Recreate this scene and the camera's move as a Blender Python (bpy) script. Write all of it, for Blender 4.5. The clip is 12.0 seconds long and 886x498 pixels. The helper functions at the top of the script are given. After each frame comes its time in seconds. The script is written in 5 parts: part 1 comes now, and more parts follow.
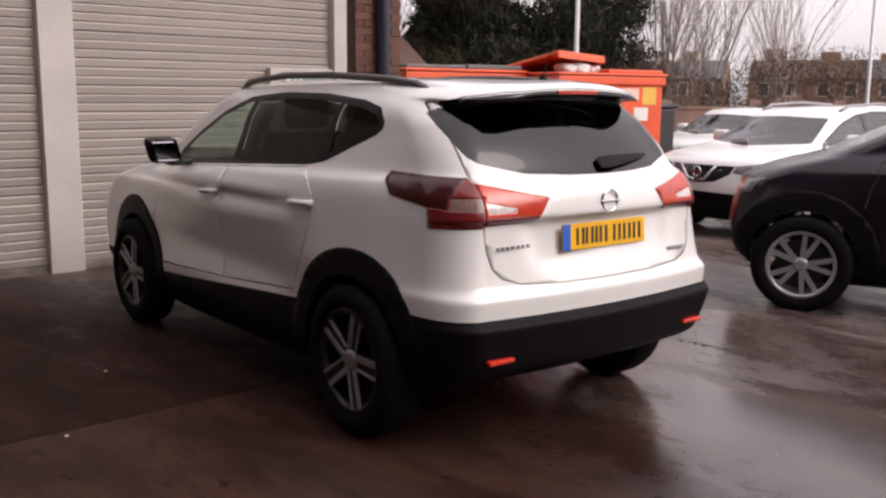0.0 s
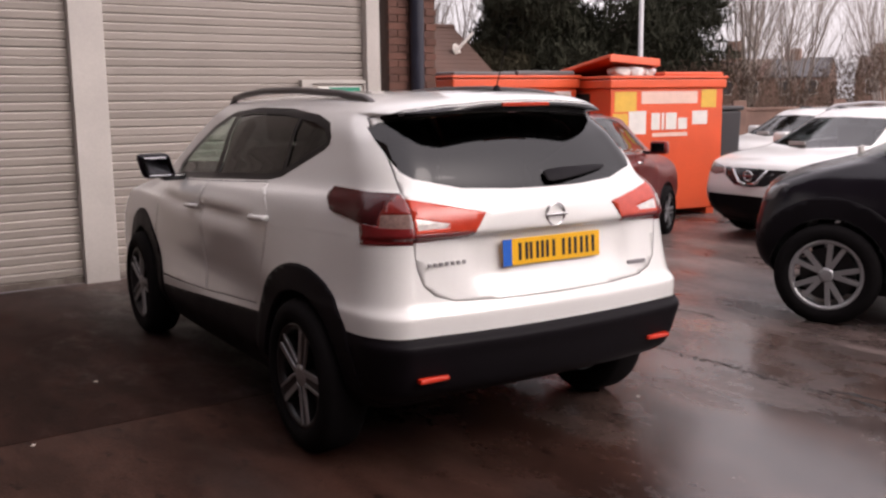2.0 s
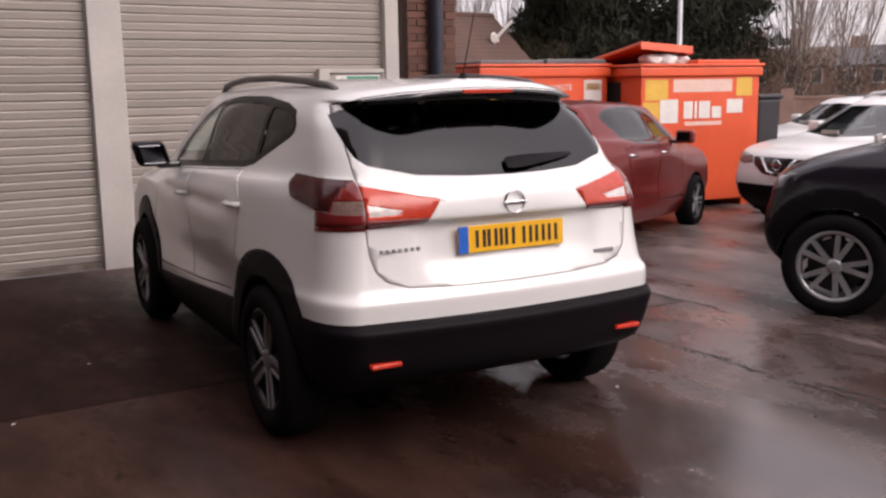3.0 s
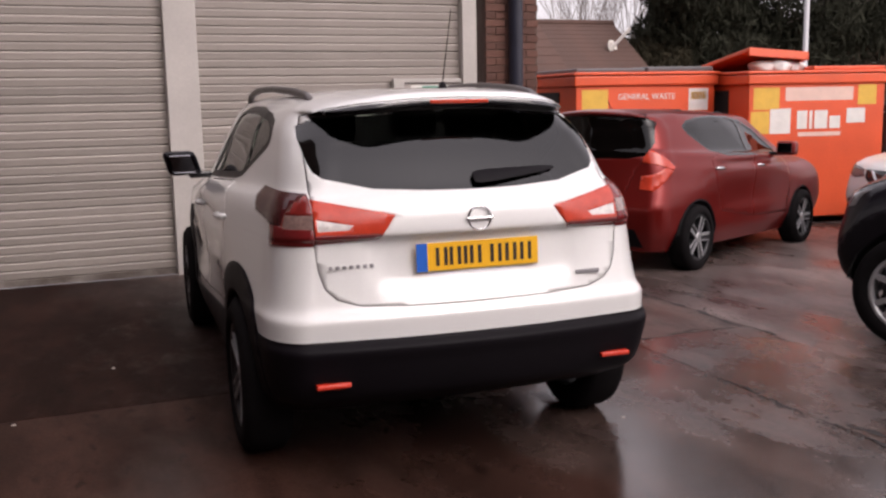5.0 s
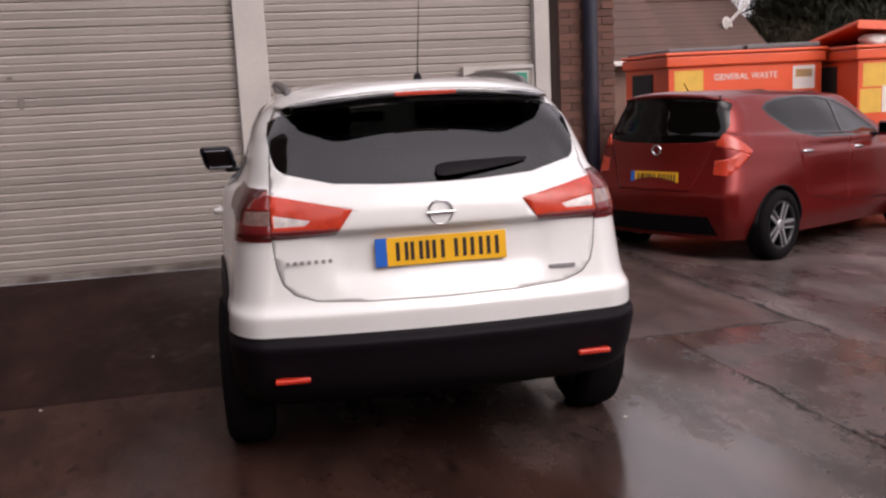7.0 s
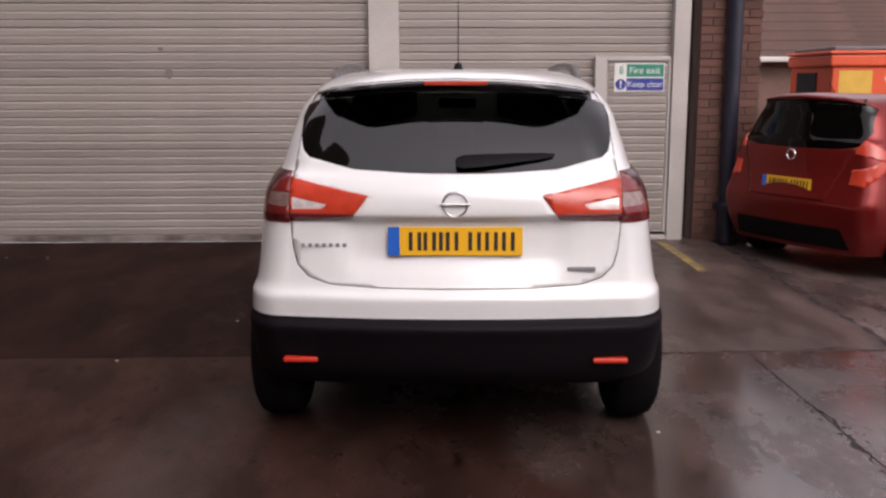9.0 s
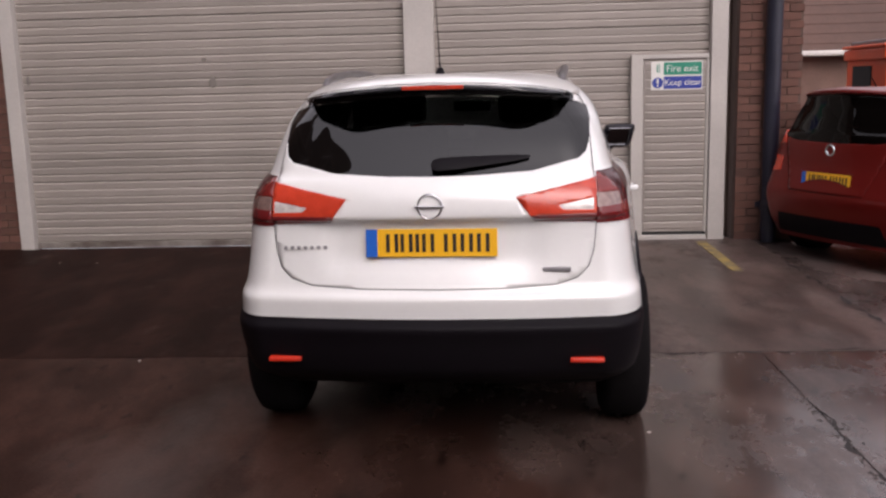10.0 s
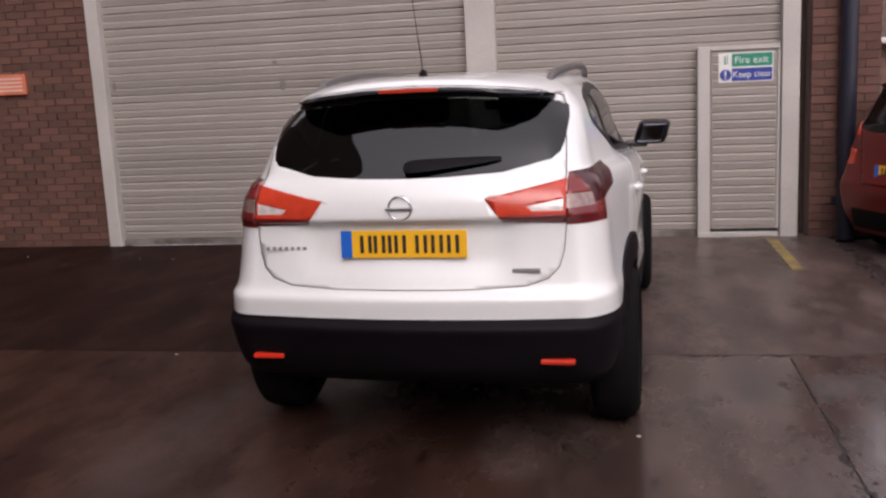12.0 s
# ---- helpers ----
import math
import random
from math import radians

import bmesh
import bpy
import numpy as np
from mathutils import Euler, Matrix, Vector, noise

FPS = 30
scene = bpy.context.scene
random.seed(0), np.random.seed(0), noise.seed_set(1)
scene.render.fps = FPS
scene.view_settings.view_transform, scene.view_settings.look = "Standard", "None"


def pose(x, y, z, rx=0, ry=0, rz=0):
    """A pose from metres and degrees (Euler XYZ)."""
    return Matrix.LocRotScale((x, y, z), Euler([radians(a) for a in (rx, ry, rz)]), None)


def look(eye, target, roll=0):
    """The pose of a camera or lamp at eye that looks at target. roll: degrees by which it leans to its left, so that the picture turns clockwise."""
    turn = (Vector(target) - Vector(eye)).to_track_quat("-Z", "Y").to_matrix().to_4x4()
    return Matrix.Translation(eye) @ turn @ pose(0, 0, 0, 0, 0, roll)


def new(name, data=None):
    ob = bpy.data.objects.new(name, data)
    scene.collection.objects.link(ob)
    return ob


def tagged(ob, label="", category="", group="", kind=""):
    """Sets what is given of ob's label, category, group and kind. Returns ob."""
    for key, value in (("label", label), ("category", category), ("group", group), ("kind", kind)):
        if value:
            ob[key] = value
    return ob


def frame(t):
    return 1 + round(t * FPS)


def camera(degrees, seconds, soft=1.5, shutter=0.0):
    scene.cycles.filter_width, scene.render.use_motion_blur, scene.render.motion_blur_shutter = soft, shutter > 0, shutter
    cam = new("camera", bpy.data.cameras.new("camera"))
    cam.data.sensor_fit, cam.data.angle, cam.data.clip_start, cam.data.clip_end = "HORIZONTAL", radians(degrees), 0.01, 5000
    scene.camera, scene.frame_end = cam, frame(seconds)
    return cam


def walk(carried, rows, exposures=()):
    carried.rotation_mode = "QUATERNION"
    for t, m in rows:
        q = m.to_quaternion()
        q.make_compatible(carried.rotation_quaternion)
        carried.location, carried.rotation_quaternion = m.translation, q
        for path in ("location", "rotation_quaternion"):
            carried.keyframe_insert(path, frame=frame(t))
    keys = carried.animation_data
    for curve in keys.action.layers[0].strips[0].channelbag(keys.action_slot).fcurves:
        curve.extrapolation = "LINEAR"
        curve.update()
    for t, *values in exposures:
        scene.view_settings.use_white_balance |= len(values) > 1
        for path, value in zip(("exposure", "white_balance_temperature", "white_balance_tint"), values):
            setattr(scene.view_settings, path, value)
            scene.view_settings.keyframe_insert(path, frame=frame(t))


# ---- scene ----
cam = camera(50.4, 12.0, soft=2.5)
PATH = [
    (0, (0.149, -0.089, 1.52), (1.438, 1.406, 1.193), 0.5),
    (0.5, (0.293, -0.234, 1.539), (1.535, 1.298, 1.211), 0.1),
    (1, (0.41, -0.355, 1.532), (1.593, 1.225, 1.213), -0.8),
    (1.5, (0.591, -0.343, 1.531), (1.751, 1.255, 1.214), -0.4),
    (2, (0.705, -0.457, 1.557), (1.827, 1.167, 1.24), -0.7),
    (2.5, (0.896, -0.611, 1.558), (1.967, 1.042, 1.212), 0.4),
    (3, (1.052, -0.691, 1.54), (2.068, 0.998, 1.204), -0.9),
    (5, (1.816, -0.864, 1.531), (2.551, 0.97, 1.219), -1.1),
    (5.5, (1.973, -0.901, 1.552), (2.658, 0.951, 1.236), -1.4),
    (6, (2.189, -0.986, 1.554), (2.763, 0.901, 1.225), -0.3),
    (6.5, (2.356, -0.998, 1.535), (2.858, 0.91, 1.207), -1.5),
    (8.5, (3.023, -1.085, 1.529), (3.196, 0.878, 1.187), -1.7),
    (9, (3.183, -1.064, 1.546), (3.233, 0.903, 1.189), -0.1),
    (9.5, (3.383, -1.085, 1.547), (3.35, 0.882, 1.186), -0.8),
    (10, (3.587, -1.126, 1.549), (3.468, 0.84, 1.199), -1.5),
    (10.5, (3.72, -1.064, 1.526), (3.556, 0.903, 1.205), -2.5),
    (11, (3.871, -1.05, 1.545), (3.635, 0.909, 1.221), -2.2),
    (11.5, (4.057, -1.049, 1.557), (3.734, 0.897, 1.229), -2.9),
    (12, (4.2, -1.087, 1.561), (3.815, 0.844, 1.209), -2.8),
]
walk(cam, [(t, look(eye, target, roll)) for t, eye, target, roll in PATH], exposures=[(0.0, 0.31, 6900, 19.0), (1.5, 0.31, 6900, 20.0), (3.0, 0.25, 6850, 20.5), (5.0, 0.19, 6800, 20.5), (8.5, 0.10, 6700, 20.0), (12.0, 0.06, 6600, 19.5)])

# ---- world, sun and exposure ----
world = bpy.data.worlds.new("overcast_sky")
scene.world = world
world.use_nodes = True
_wn, _wl = world.node_tree.nodes, world.node_tree.links
_sky = _wn.new("ShaderNodeTexSky")
_sky.sky_type, _sky.sun_disc = "NISHITA", False
_sky.sun_elevation, _sky.sun_rotation = radians(40), radians(158)
_sky.air_density, _sky.dust_density, _sky.ozone_density = 1.0, 4.0, 1.0
_grey = _wn.new("ShaderNodeHueSaturation")
_grey.inputs["Saturation"].default_value = 0.22
_wl.new(_sky.outputs[0], _grey.inputs["Color"])
_cloud = _wn.new("ShaderNodeMix")
_cloud.data_type = "RGBA"
_cloud.inputs["Factor"].default_value = 0.6
_cloud.inputs["B"].default_value = (3.5, 3.42, 3.65, 1.0)
_wl.new(_grey.outputs[0], _cloud.inputs["A"])
# an overcast dome, brighter overhead than at the horizon
_dir, _up, _lum, _dome = (_wn.new("ShaderNode" + k) for k in ("TexCoord", "SeparateXYZ", "MapRange", "VectorMath"))
_wl.new(_dir.outputs["Generated"], _up.inputs[0])
_wl.new(_up.outputs["Z"], _lum.inputs["Value"])
_lum.inputs["To Min"].default_value, _lum.inputs["To Max"].default_value = 0.90, 1.5
_dome.operation = "SCALE"
_wl.new(_cloud.outputs["Result"], _dome.inputs[0])
_wl.new(_lum.outputs[0], _dome.inputs["Scale"])
_wl.new(_dome.outputs[0], _wn["Background"].inputs["Color"])
_wn["Background"].inputs["Strength"].default_value = 0.27
sun = new("sun", bpy.data.lights.new("sun", "SUN"))
sun.data.energy, sun.data.angle, sun.data.color = 0.6, radians(40), (1.0, 0.97, 0.93)
sun.matrix_world = look((9, -12, 14), (3, 4, 0))

# ---- materials ----


def mat(name, color, rough=0.5, metal=0.0, vary=0.12, scale=8.0, fine=90.0, bump=0.0, coat=0.0, rough_vary=0.1, second=None, spec=0.5, ramp=(0.35, 0.65)):
    """A procedural surface: base colour varied at two scales, roughness varied, fine relief."""
    m = bpy.data.materials.new(name)
    m.use_nodes = True
    n, l = m.node_tree.nodes, m.node_tree.links
    p = n["Principled BSDF"]
    co = n.new("ShaderNodeTexCoord")
    big, small = n.new("ShaderNodeTexNoise"), n.new("ShaderNodeTexNoise")
    for tex, s in ((big, scale), (small, fine)):
        tex.inputs["Scale"].default_value, tex.inputs["Detail"].default_value = s, 5.0
        l.new(co.outputs["Object"], tex.inputs["Vector"])
    r = n.new("ShaderNodeValToRGB")
    r.color_ramp.elements[0].position, r.color_ramp.elements[1].position = ramp
    dark = second or tuple(c * (1 - vary) for c in color)
    r.color_ramp.elements[0].color, r.color_ramp.elements[1].color = (*dark, 1), (*color, 1)
    l.new(big.outputs["Fac"], r.inputs[0])
    mix = n.new("ShaderNodeMix")
    mix.data_type, mix.blend_type = "RGBA", "MULTIPLY"
    mix.inputs[0].default_value = 1.0
    r2 = n.new("ShaderNodeMapRange")
    r2.inputs["To Min"].default_value, r2.inputs["To Max"].default_value = 1 - vary, 1 + vary
    l.new(small.outputs["Fac"], r2.inputs["Value"])
    l.new(r.outputs[0], mix.inputs["A"])
    l.new(r2.outputs[0], mix.inputs["B"])
    l.new(mix.outputs["Result"], p.inputs["Base Color"])
    rr = n.new("ShaderNodeMapRange")
    rr.inputs["To Min"].default_value, rr.inputs["To Max"].default_value = max(0.02, rough - rough_vary), min(1, rough + rough_vary)
    l.new(big.outputs["Fac"], rr.inputs["Value"])
    l.new(rr.outputs[0], p.inputs["Roughness"])
    p.inputs["Metallic"].default_value, p.inputs["Coat Weight"].default_value, p.inputs["Coat Roughness"].default_value = metal, coat, 0.05
    p.inputs["Specular IOR Level"].default_value = spec
    if bump:
        b = n.new("ShaderNodeBump")
        b.inputs["Strength"].default_value, b.inputs["Distance"].default_value = 0.6, bump
        l.new(small.outputs["Fac"], b.inputs["Height"])
        l.new(b.outputs[0], p.inputs["Normal"])
    return m


def glass(name, color, rough=0.02, f0=0.05):
    """Tinted vehicle glass: a clear coat over a dark see-through body."""
    m = bpy.data.materials.new(name)
    m.use_nodes = True
    n, l = m.node_tree.nodes, m.node_tree.links
    n.remove(n["Principled BSDF"])
    tr, gl, mix, face, p5, fr = (n.new("ShaderNode" + k) for k in ("BsdfTransparent", "BsdfGlossy", "MixShader", "LayerWeight", "Math", "Math"))
    tr.inputs["Color"].default_value = (*color, 1)
    gl.inputs["Roughness"].default_value = rough
    face.inputs["Blend"].default_value = 0.5
    p5.operation, fr.operation = "POWER", "MULTIPLY_ADD"
    p5.inputs[1].default_value, fr.inputs[1].default_value, fr.inputs[2].default_value = 5.0, 1 - f0, f0
    l.new(face.outputs["Facing"], p5.inputs[0])
    l.new(p5.outputs[0], fr.inputs[0])
    l.new(fr.outputs[0], mix.inputs[0])
    l.new(tr.outputs[0], mix.inputs[1])
    l.new(gl.outputs[0], mix.inputs[2])
    l.new(mix.outputs[0], n["Material Output"].inputs[0])
    return m


WHITE_PAINT = mat("white_car_paint", (0.69, 0.687, 0.672), 0.32, 0, 0.02, 3, 60, coat=1.0, rough_vary=0.05)
RED_PAINT = mat("red_car_paint", (0.155, 0.008, 0.006), 0.32, 0.5, 0.05, 3, 60, coat=0.25, rough_vary=0.05, spec=0.3)
DARK_PAINT = mat("black_car_paint", (0.005, 0.004, 0.008), 0.25, 0.0, 0.08, 3, 60, coat=0.12, rough_vary=0.05, spec=0.35)
BLACK_PLASTIC = mat("black_plastic_cladding", (0.0055, 0.0042, 0.0058), 0.5, 0, 0.2, 6, 260, bump=0.0006, spec=0.09)
GLOSS_BLACK = mat("gloss_black_trim", (0.012, 0.012, 0.014), 0.12, 0, 0.1)
GAP = mat("dark_panel_gap", (0.01, 0.01, 0.01), 0.9, 0, 0.1)
RUBBER = mat("tyre_rubber", (0.008, 0.007, 0.0075), 0.8, 0, 0.25, 20, 200, bump=0.0008, spec=0.05)
ALLOY = mat("silver_alloy", (0.36, 0.36, 0.37), 0.33, 0.6, 0.08, 12)
ALLOY_DARK = mat("dark_alloy", (0.03, 0.03, 0.032), 0.35, 0.6, 0.1, 12)
CHROME = mat("chrome", (0.60, 0.60, 0.61), 0.08, 1.0, 0.04)
SATIN = mat("satin_silver_plastic", (0.28, 0.27, 0.28), 0.4, 0.3, 0.1)
LAMP_RED = mat("red_lamp_lens", (0.50, 0.043, 0.018), 0.2, 0, 0.15, 30, coat=0.2)
LAMP_DARK = mat("dark_red_lamp_lens", (0.15, 0.010, 0.011), 0.2, 0, 0.12, 30, coat=0.3)
LAMP_CLEAR = mat("clear_lamp_lens", (0.66, 0.60, 0.57), 0.2, 0.2, 0.25, 40, coat=0.6)
LAMP_SMOKED = mat("smoked_lamp_lens", (0.048, 0.006, 0.007), 0.2, 0, 0.2, 20, coat=0.1, spec=0.3)
LAMP_MID = mat("deep_red_lamp_lens", (0.17, 0.013, 0.010), 0.18, 0, 0.2, 30, coat=0.25)
LAMP_RIBBED = mat("ribbed_pink_lens", (0.27, 0.17, 0.15), 0.15, 0.2, 0.3, 50, coat=1.0)
REFLECTOR = mat("red_reflector", (0.56, 0.030, 0.012), 0.2, 0, 0.1, 120)
SIDE_TINT = glass("side_privacy_glass", (0.05, 0.05, 0.055), 0.05, f0=0.03)
DARK_GLASS = glass("dark_rear_glass", (0.012, 0.012, 0.014), f0=0.03)
TINTED = glass("privacy_glass", (0.02, 0.02, 0.022), f0=0.066)
CLEAR = glass("side_glass", (0.62, 0.75, 0.69), f0=0.066)
SCREEN = glass("reflecting_windscreen", (0.22, 0.24, 0.25), f0=0.13)
HATCH_GLASS = glass("hatchback_side_glass", (0.03, 0.03, 0.032), f0=0.05)
TRIM_BLACK = mat("satin_black_trim", (0.010, 0.009, 0.010), 0.4, 0, 0.1, spec=0.15)
HEAD_LAMP = mat("grey_head_lamp", (0.17, 0.165, 0.17), 0.15, 0.2, 0.25, 40, coat=0.5)
RAIL = mat("dark_satin_rail", (0.11, 0.10, 0.10), 0.4, 0.3, 0.1)
INTERIOR = mat("dark_cabin_trim", (0.02, 0.02, 0.022), 0.8, 0, 0.2)
PLATE_YELLOW = mat("yellow_plate", (0.80, 0.42, 0.015), 0.35, 0, 0.04)
PLATE_BLUE = mat("blue_band", (0.01, 0.11, 0.48), 0.4, 0, 0.05)
PRINT = mat("black_print", (0.02, 0.012, 0.01), 0.5, 0, 0.1)
MIRROR = mat("mirror_glass", (0.09, 0.09, 0.10), 0.03, 1.0, 0.02)
DULL = mat("dull_grey_plastic", (0.10, 0.097, 0.10), 0.45, 0.2, 0.1)


def wet(name, dry, damp, puddle=0.46, scale=0.55, east=None, spec=0.5, rough=(0.10, 0.52)):
    """Stained ground: dry and damp colour in soft patches, grit, and shallow water that lies smooth where the noise dips."""
    m = bpy.data.materials.new(name)
    m.use_nodes = True
    n, l = m.node_tree.nodes, m.node_tree.links
    p = n["Principled BSDF"]
    co, mp = n.new("ShaderNodeTexCoord"), n.new("ShaderNodeMapping")
    mp.inputs["Scale"].default_value = (1.0, 0.55, 1.0)
    l.new(co.outputs["Object"], mp.inputs["Vector"])

    def tex(s, detail, vec, rough=0.55):
        t = n.new("ShaderNodeTexNoise")
        t.inputs["Scale"].default_value, t.inputs["Detail"].default_value, t.inputs["Roughness"].default_value = s, detail, rough
        l.new(vec, t.inputs["Vector"])
        return t.outputs["Fac"]

    def ramp(src, a, b, lo, hi):
        r = n.new("ShaderNodeMapRange")
        r.interpolation_type = "SMOOTHSTEP"
        for key, v in (("From Min", a), ("From Max", b), ("To Min", lo), ("To Max", hi)):
            r.inputs[key].default_value = v
        l.new(src, r.inputs["Value"])
        return r.outputs[0]

    big, mid, grit = tex(scale, 6, mp.outputs[0]), tex(3.2, 8, mp.outputs[0], 0.78), tex(70, 3, co.outputs["Object"])
    mix = n.new("ShaderNodeMix")
    mix.data_type = "RGBA"
    mix.inputs["A"].default_value, mix.inputs["B"].default_value = (*damp, 1), (*dry, 1)
    add = n.new("ShaderNodeMath")
    add.operation = "MULTIPLY_ADD"
    add.inputs[1].default_value, add.inputs[2].default_value = 0.75, -0.15
    l.new(mid, add.inputs[0])
    tot = n.new("ShaderNodeMath")
    l.new(big, tot.inputs[0])
    l.new(add.outputs[0], tot.inputs[1])
    p.inputs["Specular IOR Level"].default_value = spec
    lift_up = smooth_by = tot.outputs[0]
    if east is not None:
        # colour lightens and gloss rises to the east, across a ragged edge
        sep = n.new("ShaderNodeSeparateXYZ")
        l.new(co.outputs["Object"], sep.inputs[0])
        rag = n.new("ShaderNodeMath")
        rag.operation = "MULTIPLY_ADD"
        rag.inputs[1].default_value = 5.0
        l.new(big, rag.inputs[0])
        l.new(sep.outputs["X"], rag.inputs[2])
        east_tone = n.new("ShaderNodeMath")
        l.new(tot.outputs[0], east_tone.inputs[0])
        l.new(ramp(rag.outputs[0], east + 0.6, east + 1.9, -0.30, 0.20), east_tone.inputs[1])
        lift_up = east_tone.outputs[0]
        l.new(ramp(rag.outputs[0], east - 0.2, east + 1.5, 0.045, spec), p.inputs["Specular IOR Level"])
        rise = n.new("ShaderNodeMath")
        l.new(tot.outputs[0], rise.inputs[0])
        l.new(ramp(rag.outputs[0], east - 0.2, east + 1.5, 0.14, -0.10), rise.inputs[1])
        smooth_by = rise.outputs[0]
    l.new(ramp(lift_up, 0.55, 0.90, 0.0, 1.0), mix.inputs["Factor"])
    spot = n.new("ShaderNodeMix")
    spot.data_type, spot.blend_type = "RGBA", "MULTIPLY"
    spot.inputs["Factor"].default_value = 1.0
    l.new(mix.outputs["Result"], spot.inputs["A"])
    l.new(ramp(grit, 0.3, 0.7, 0.72, 1.25), spot.inputs["B"])
    streaks = n.new("ShaderNodeMix")
    streaks.data_type, streaks.blend_type = "RGBA", "MULTIPLY"
    streaks.inputs["Factor"].default_value = 1.0
    drag = n.new("ShaderNodeMapping")
    drag.inputs["Scale"].default_value, drag.inputs["Rotation"].default_value = (1.0, 0.38, 1.0), (0, 0, 0.5)
    l.new(co.outputs["Object"], drag.inputs["Vector"])
    l.new(spot.outputs["Result"], streaks.inputs["A"])
    l.new(ramp(tex(2.6, 9, drag.outputs[0], 0.72), 0.42, 0.62, 0.60, 1.16), streaks.inputs["B"])
    # small pits where the surface has broken out
    pits = n.new("ShaderNodeMix")
    pits.data_type, pits.blend_type = "RGBA", "MULTIPLY"
    pits.inputs["Factor"].default_value = 1.0
    l.new(streaks.outputs["Result"], pits.inputs["A"])
    l.new(ramp(tex(11, 5, mp.outputs[0], 0.6), 0.33, 0.40, 0.35, 1.0), pits.inputs["B"])
    l.new(pits.outputs["Result"], p.inputs["Base Color"])
    l.new(ramp(smooth_by, puddle + 0.10, puddle + 0.32, *rough), p.inputs["Roughness"])
    b = n.new("ShaderNodeBump")
    b.inputs["Distance"].default_value = 0.004
    l.new(ramp(smooth_by, puddle + 0.12, puddle + 0.34, 0.02, 0.45), b.inputs["Strength"])
    l.new(grit, b.inputs["Height"])
    l.new(b.outputs[0], p.inputs["Normal"])
    return m


# ---- builders ----
def part(name, bm, material, parent=None, label="", smooth=False, at=None):
    """Links a bmesh as one mesh object, under parent if given."""
    me = bpy.data.meshes.new(name)
    bm.to_mesh(me)
    bm.free()
    me.materials.append(material)
    if smooth:
        me.shade_smooth()
    ob = new(name, me)
    if at is not None:
        ob.matrix_basis = at
    if parent:
        ob.parent = parent
    if label:
        ob["label"] = label
    return ob


def piece(name, mesh, parent, at):
    """One more object on a shared mesh."""
    ob = new(name, mesh)
    ob.matrix_basis = at
    ob.parent = parent
    return ob


def thing(name, label, category, at=None, group="", kind=""):
    """An empty at a thing's base that parents its parts."""
    ob = new(name)
    ob.empty_display_size = 0.2
    if at is not None:
        ob.matrix_basis = at
    return tagged(ob, label, category, group, kind)


def box(bm, x0, x1, y0, y1, z0, z1, bevel=0.0, seg=2):
    made = bmesh.ops.create_cube(bm, size=1.0, matrix=Matrix.LocRotScale(((x0 + x1) / 2, (y0 + y1) / 2, (z0 + z1) / 2), None, (x1 - x0, y1 - y0, z1 - z0)))
    if bevel:
        edges = list({e for v in made["verts"] for e in v.link_edges})
        bmesh.ops.bevel(bm, geom=edges, offset=bevel, segments=seg, affect="EDGES", profile=0.5)
    return bm


def boxes(*sizes, bevel=0.0):
    bm = bmesh.new()
    for s in sizes:
        box(bm, *s, bevel=bevel)
    return bm


def lathe(profile, n=48, axis="x"):
    """Turns a profile of (along, radius) about an axis."""
    bm = bmesh.new()
    rings = []
    for a, r in profile:
        ring = []
        for i in range(n):
            c, s = math.cos(2 * math.pi * i / n) * r, math.sin(2 * math.pi * i / n) * r
            ring.append(bm.verts.new({"x": (a, c, s), "y": (c, a, s), "z": (c, s, a)}[axis]))
        rings.append(ring)
    for r0, r1 in zip(rings, rings[1:]):
        for i in range(n):
            bm.faces.new((r0[i], r0[(i + 1) % n], r1[(i + 1) % n], r1[i]))
    bmesh.ops.recalc_face_normals(bm, faces=bm.faces)
    return bm


def tube(points, radius, n=8, taper=None):
    """A tube along points; taper gives the end radius."""
    bm = bmesh.new()
    rings = []
    pts = [Vector(p) for p in points]
    for i, p in enumerate(pts):
        d = (pts[min(i + 1, len(pts) - 1)] - pts[max(i - 1, 0)]).normalized()
        q = d.to_track_quat("Z", "Y")
        r = radius if taper is None else radius + (taper - radius) * i / (len(pts) - 1)
        rings.append([bm.verts.new(p + q @ Vector((r * math.cos(2 * math.pi * k / n), r * math.sin(2 * math.pi * k / n), 0))) for k in range(n)])
    for a, b in zip(rings, rings[1:]):
        for k in range(n):
            bm.faces.new((a[k], a[(k + 1) % n], b[(k + 1) % n], b[k]))
    bm.faces.new(rings[0][::-1])
    bm.faces.new(rings[-1])
    return bm


def prism(outline, depth, axis="y", bevel=0.0):
    """A flat outline (two coordinates a corner) given depth along an axis."""
    bm = bmesh.new()
    def put(a, b, d):
        return {"y": (a, d, b), "x": (d, a, b), "z": (a, b, d)}[axis]
    lo = [bm.verts.new(put(a, b, 0)) for a, b in outline]
    hi = [bm.verts.new(put(a, b, depth)) for a, b in outline]
    bm.faces.new(lo)
    bm.faces.new(hi[::-1])
    for i in range(len(lo)):
        j = (i + 1) % len(lo)
        bm.faces.new((lo[j], lo[i], hi[i], hi[j]))
    bmesh.ops.recalc_face_normals(bm, faces=bm.faces)
    if bevel:
        bmesh.ops.bevel(bm, geom=list(bm.edges), offset=bevel, segments=1, affect="EDGES")
    return bm


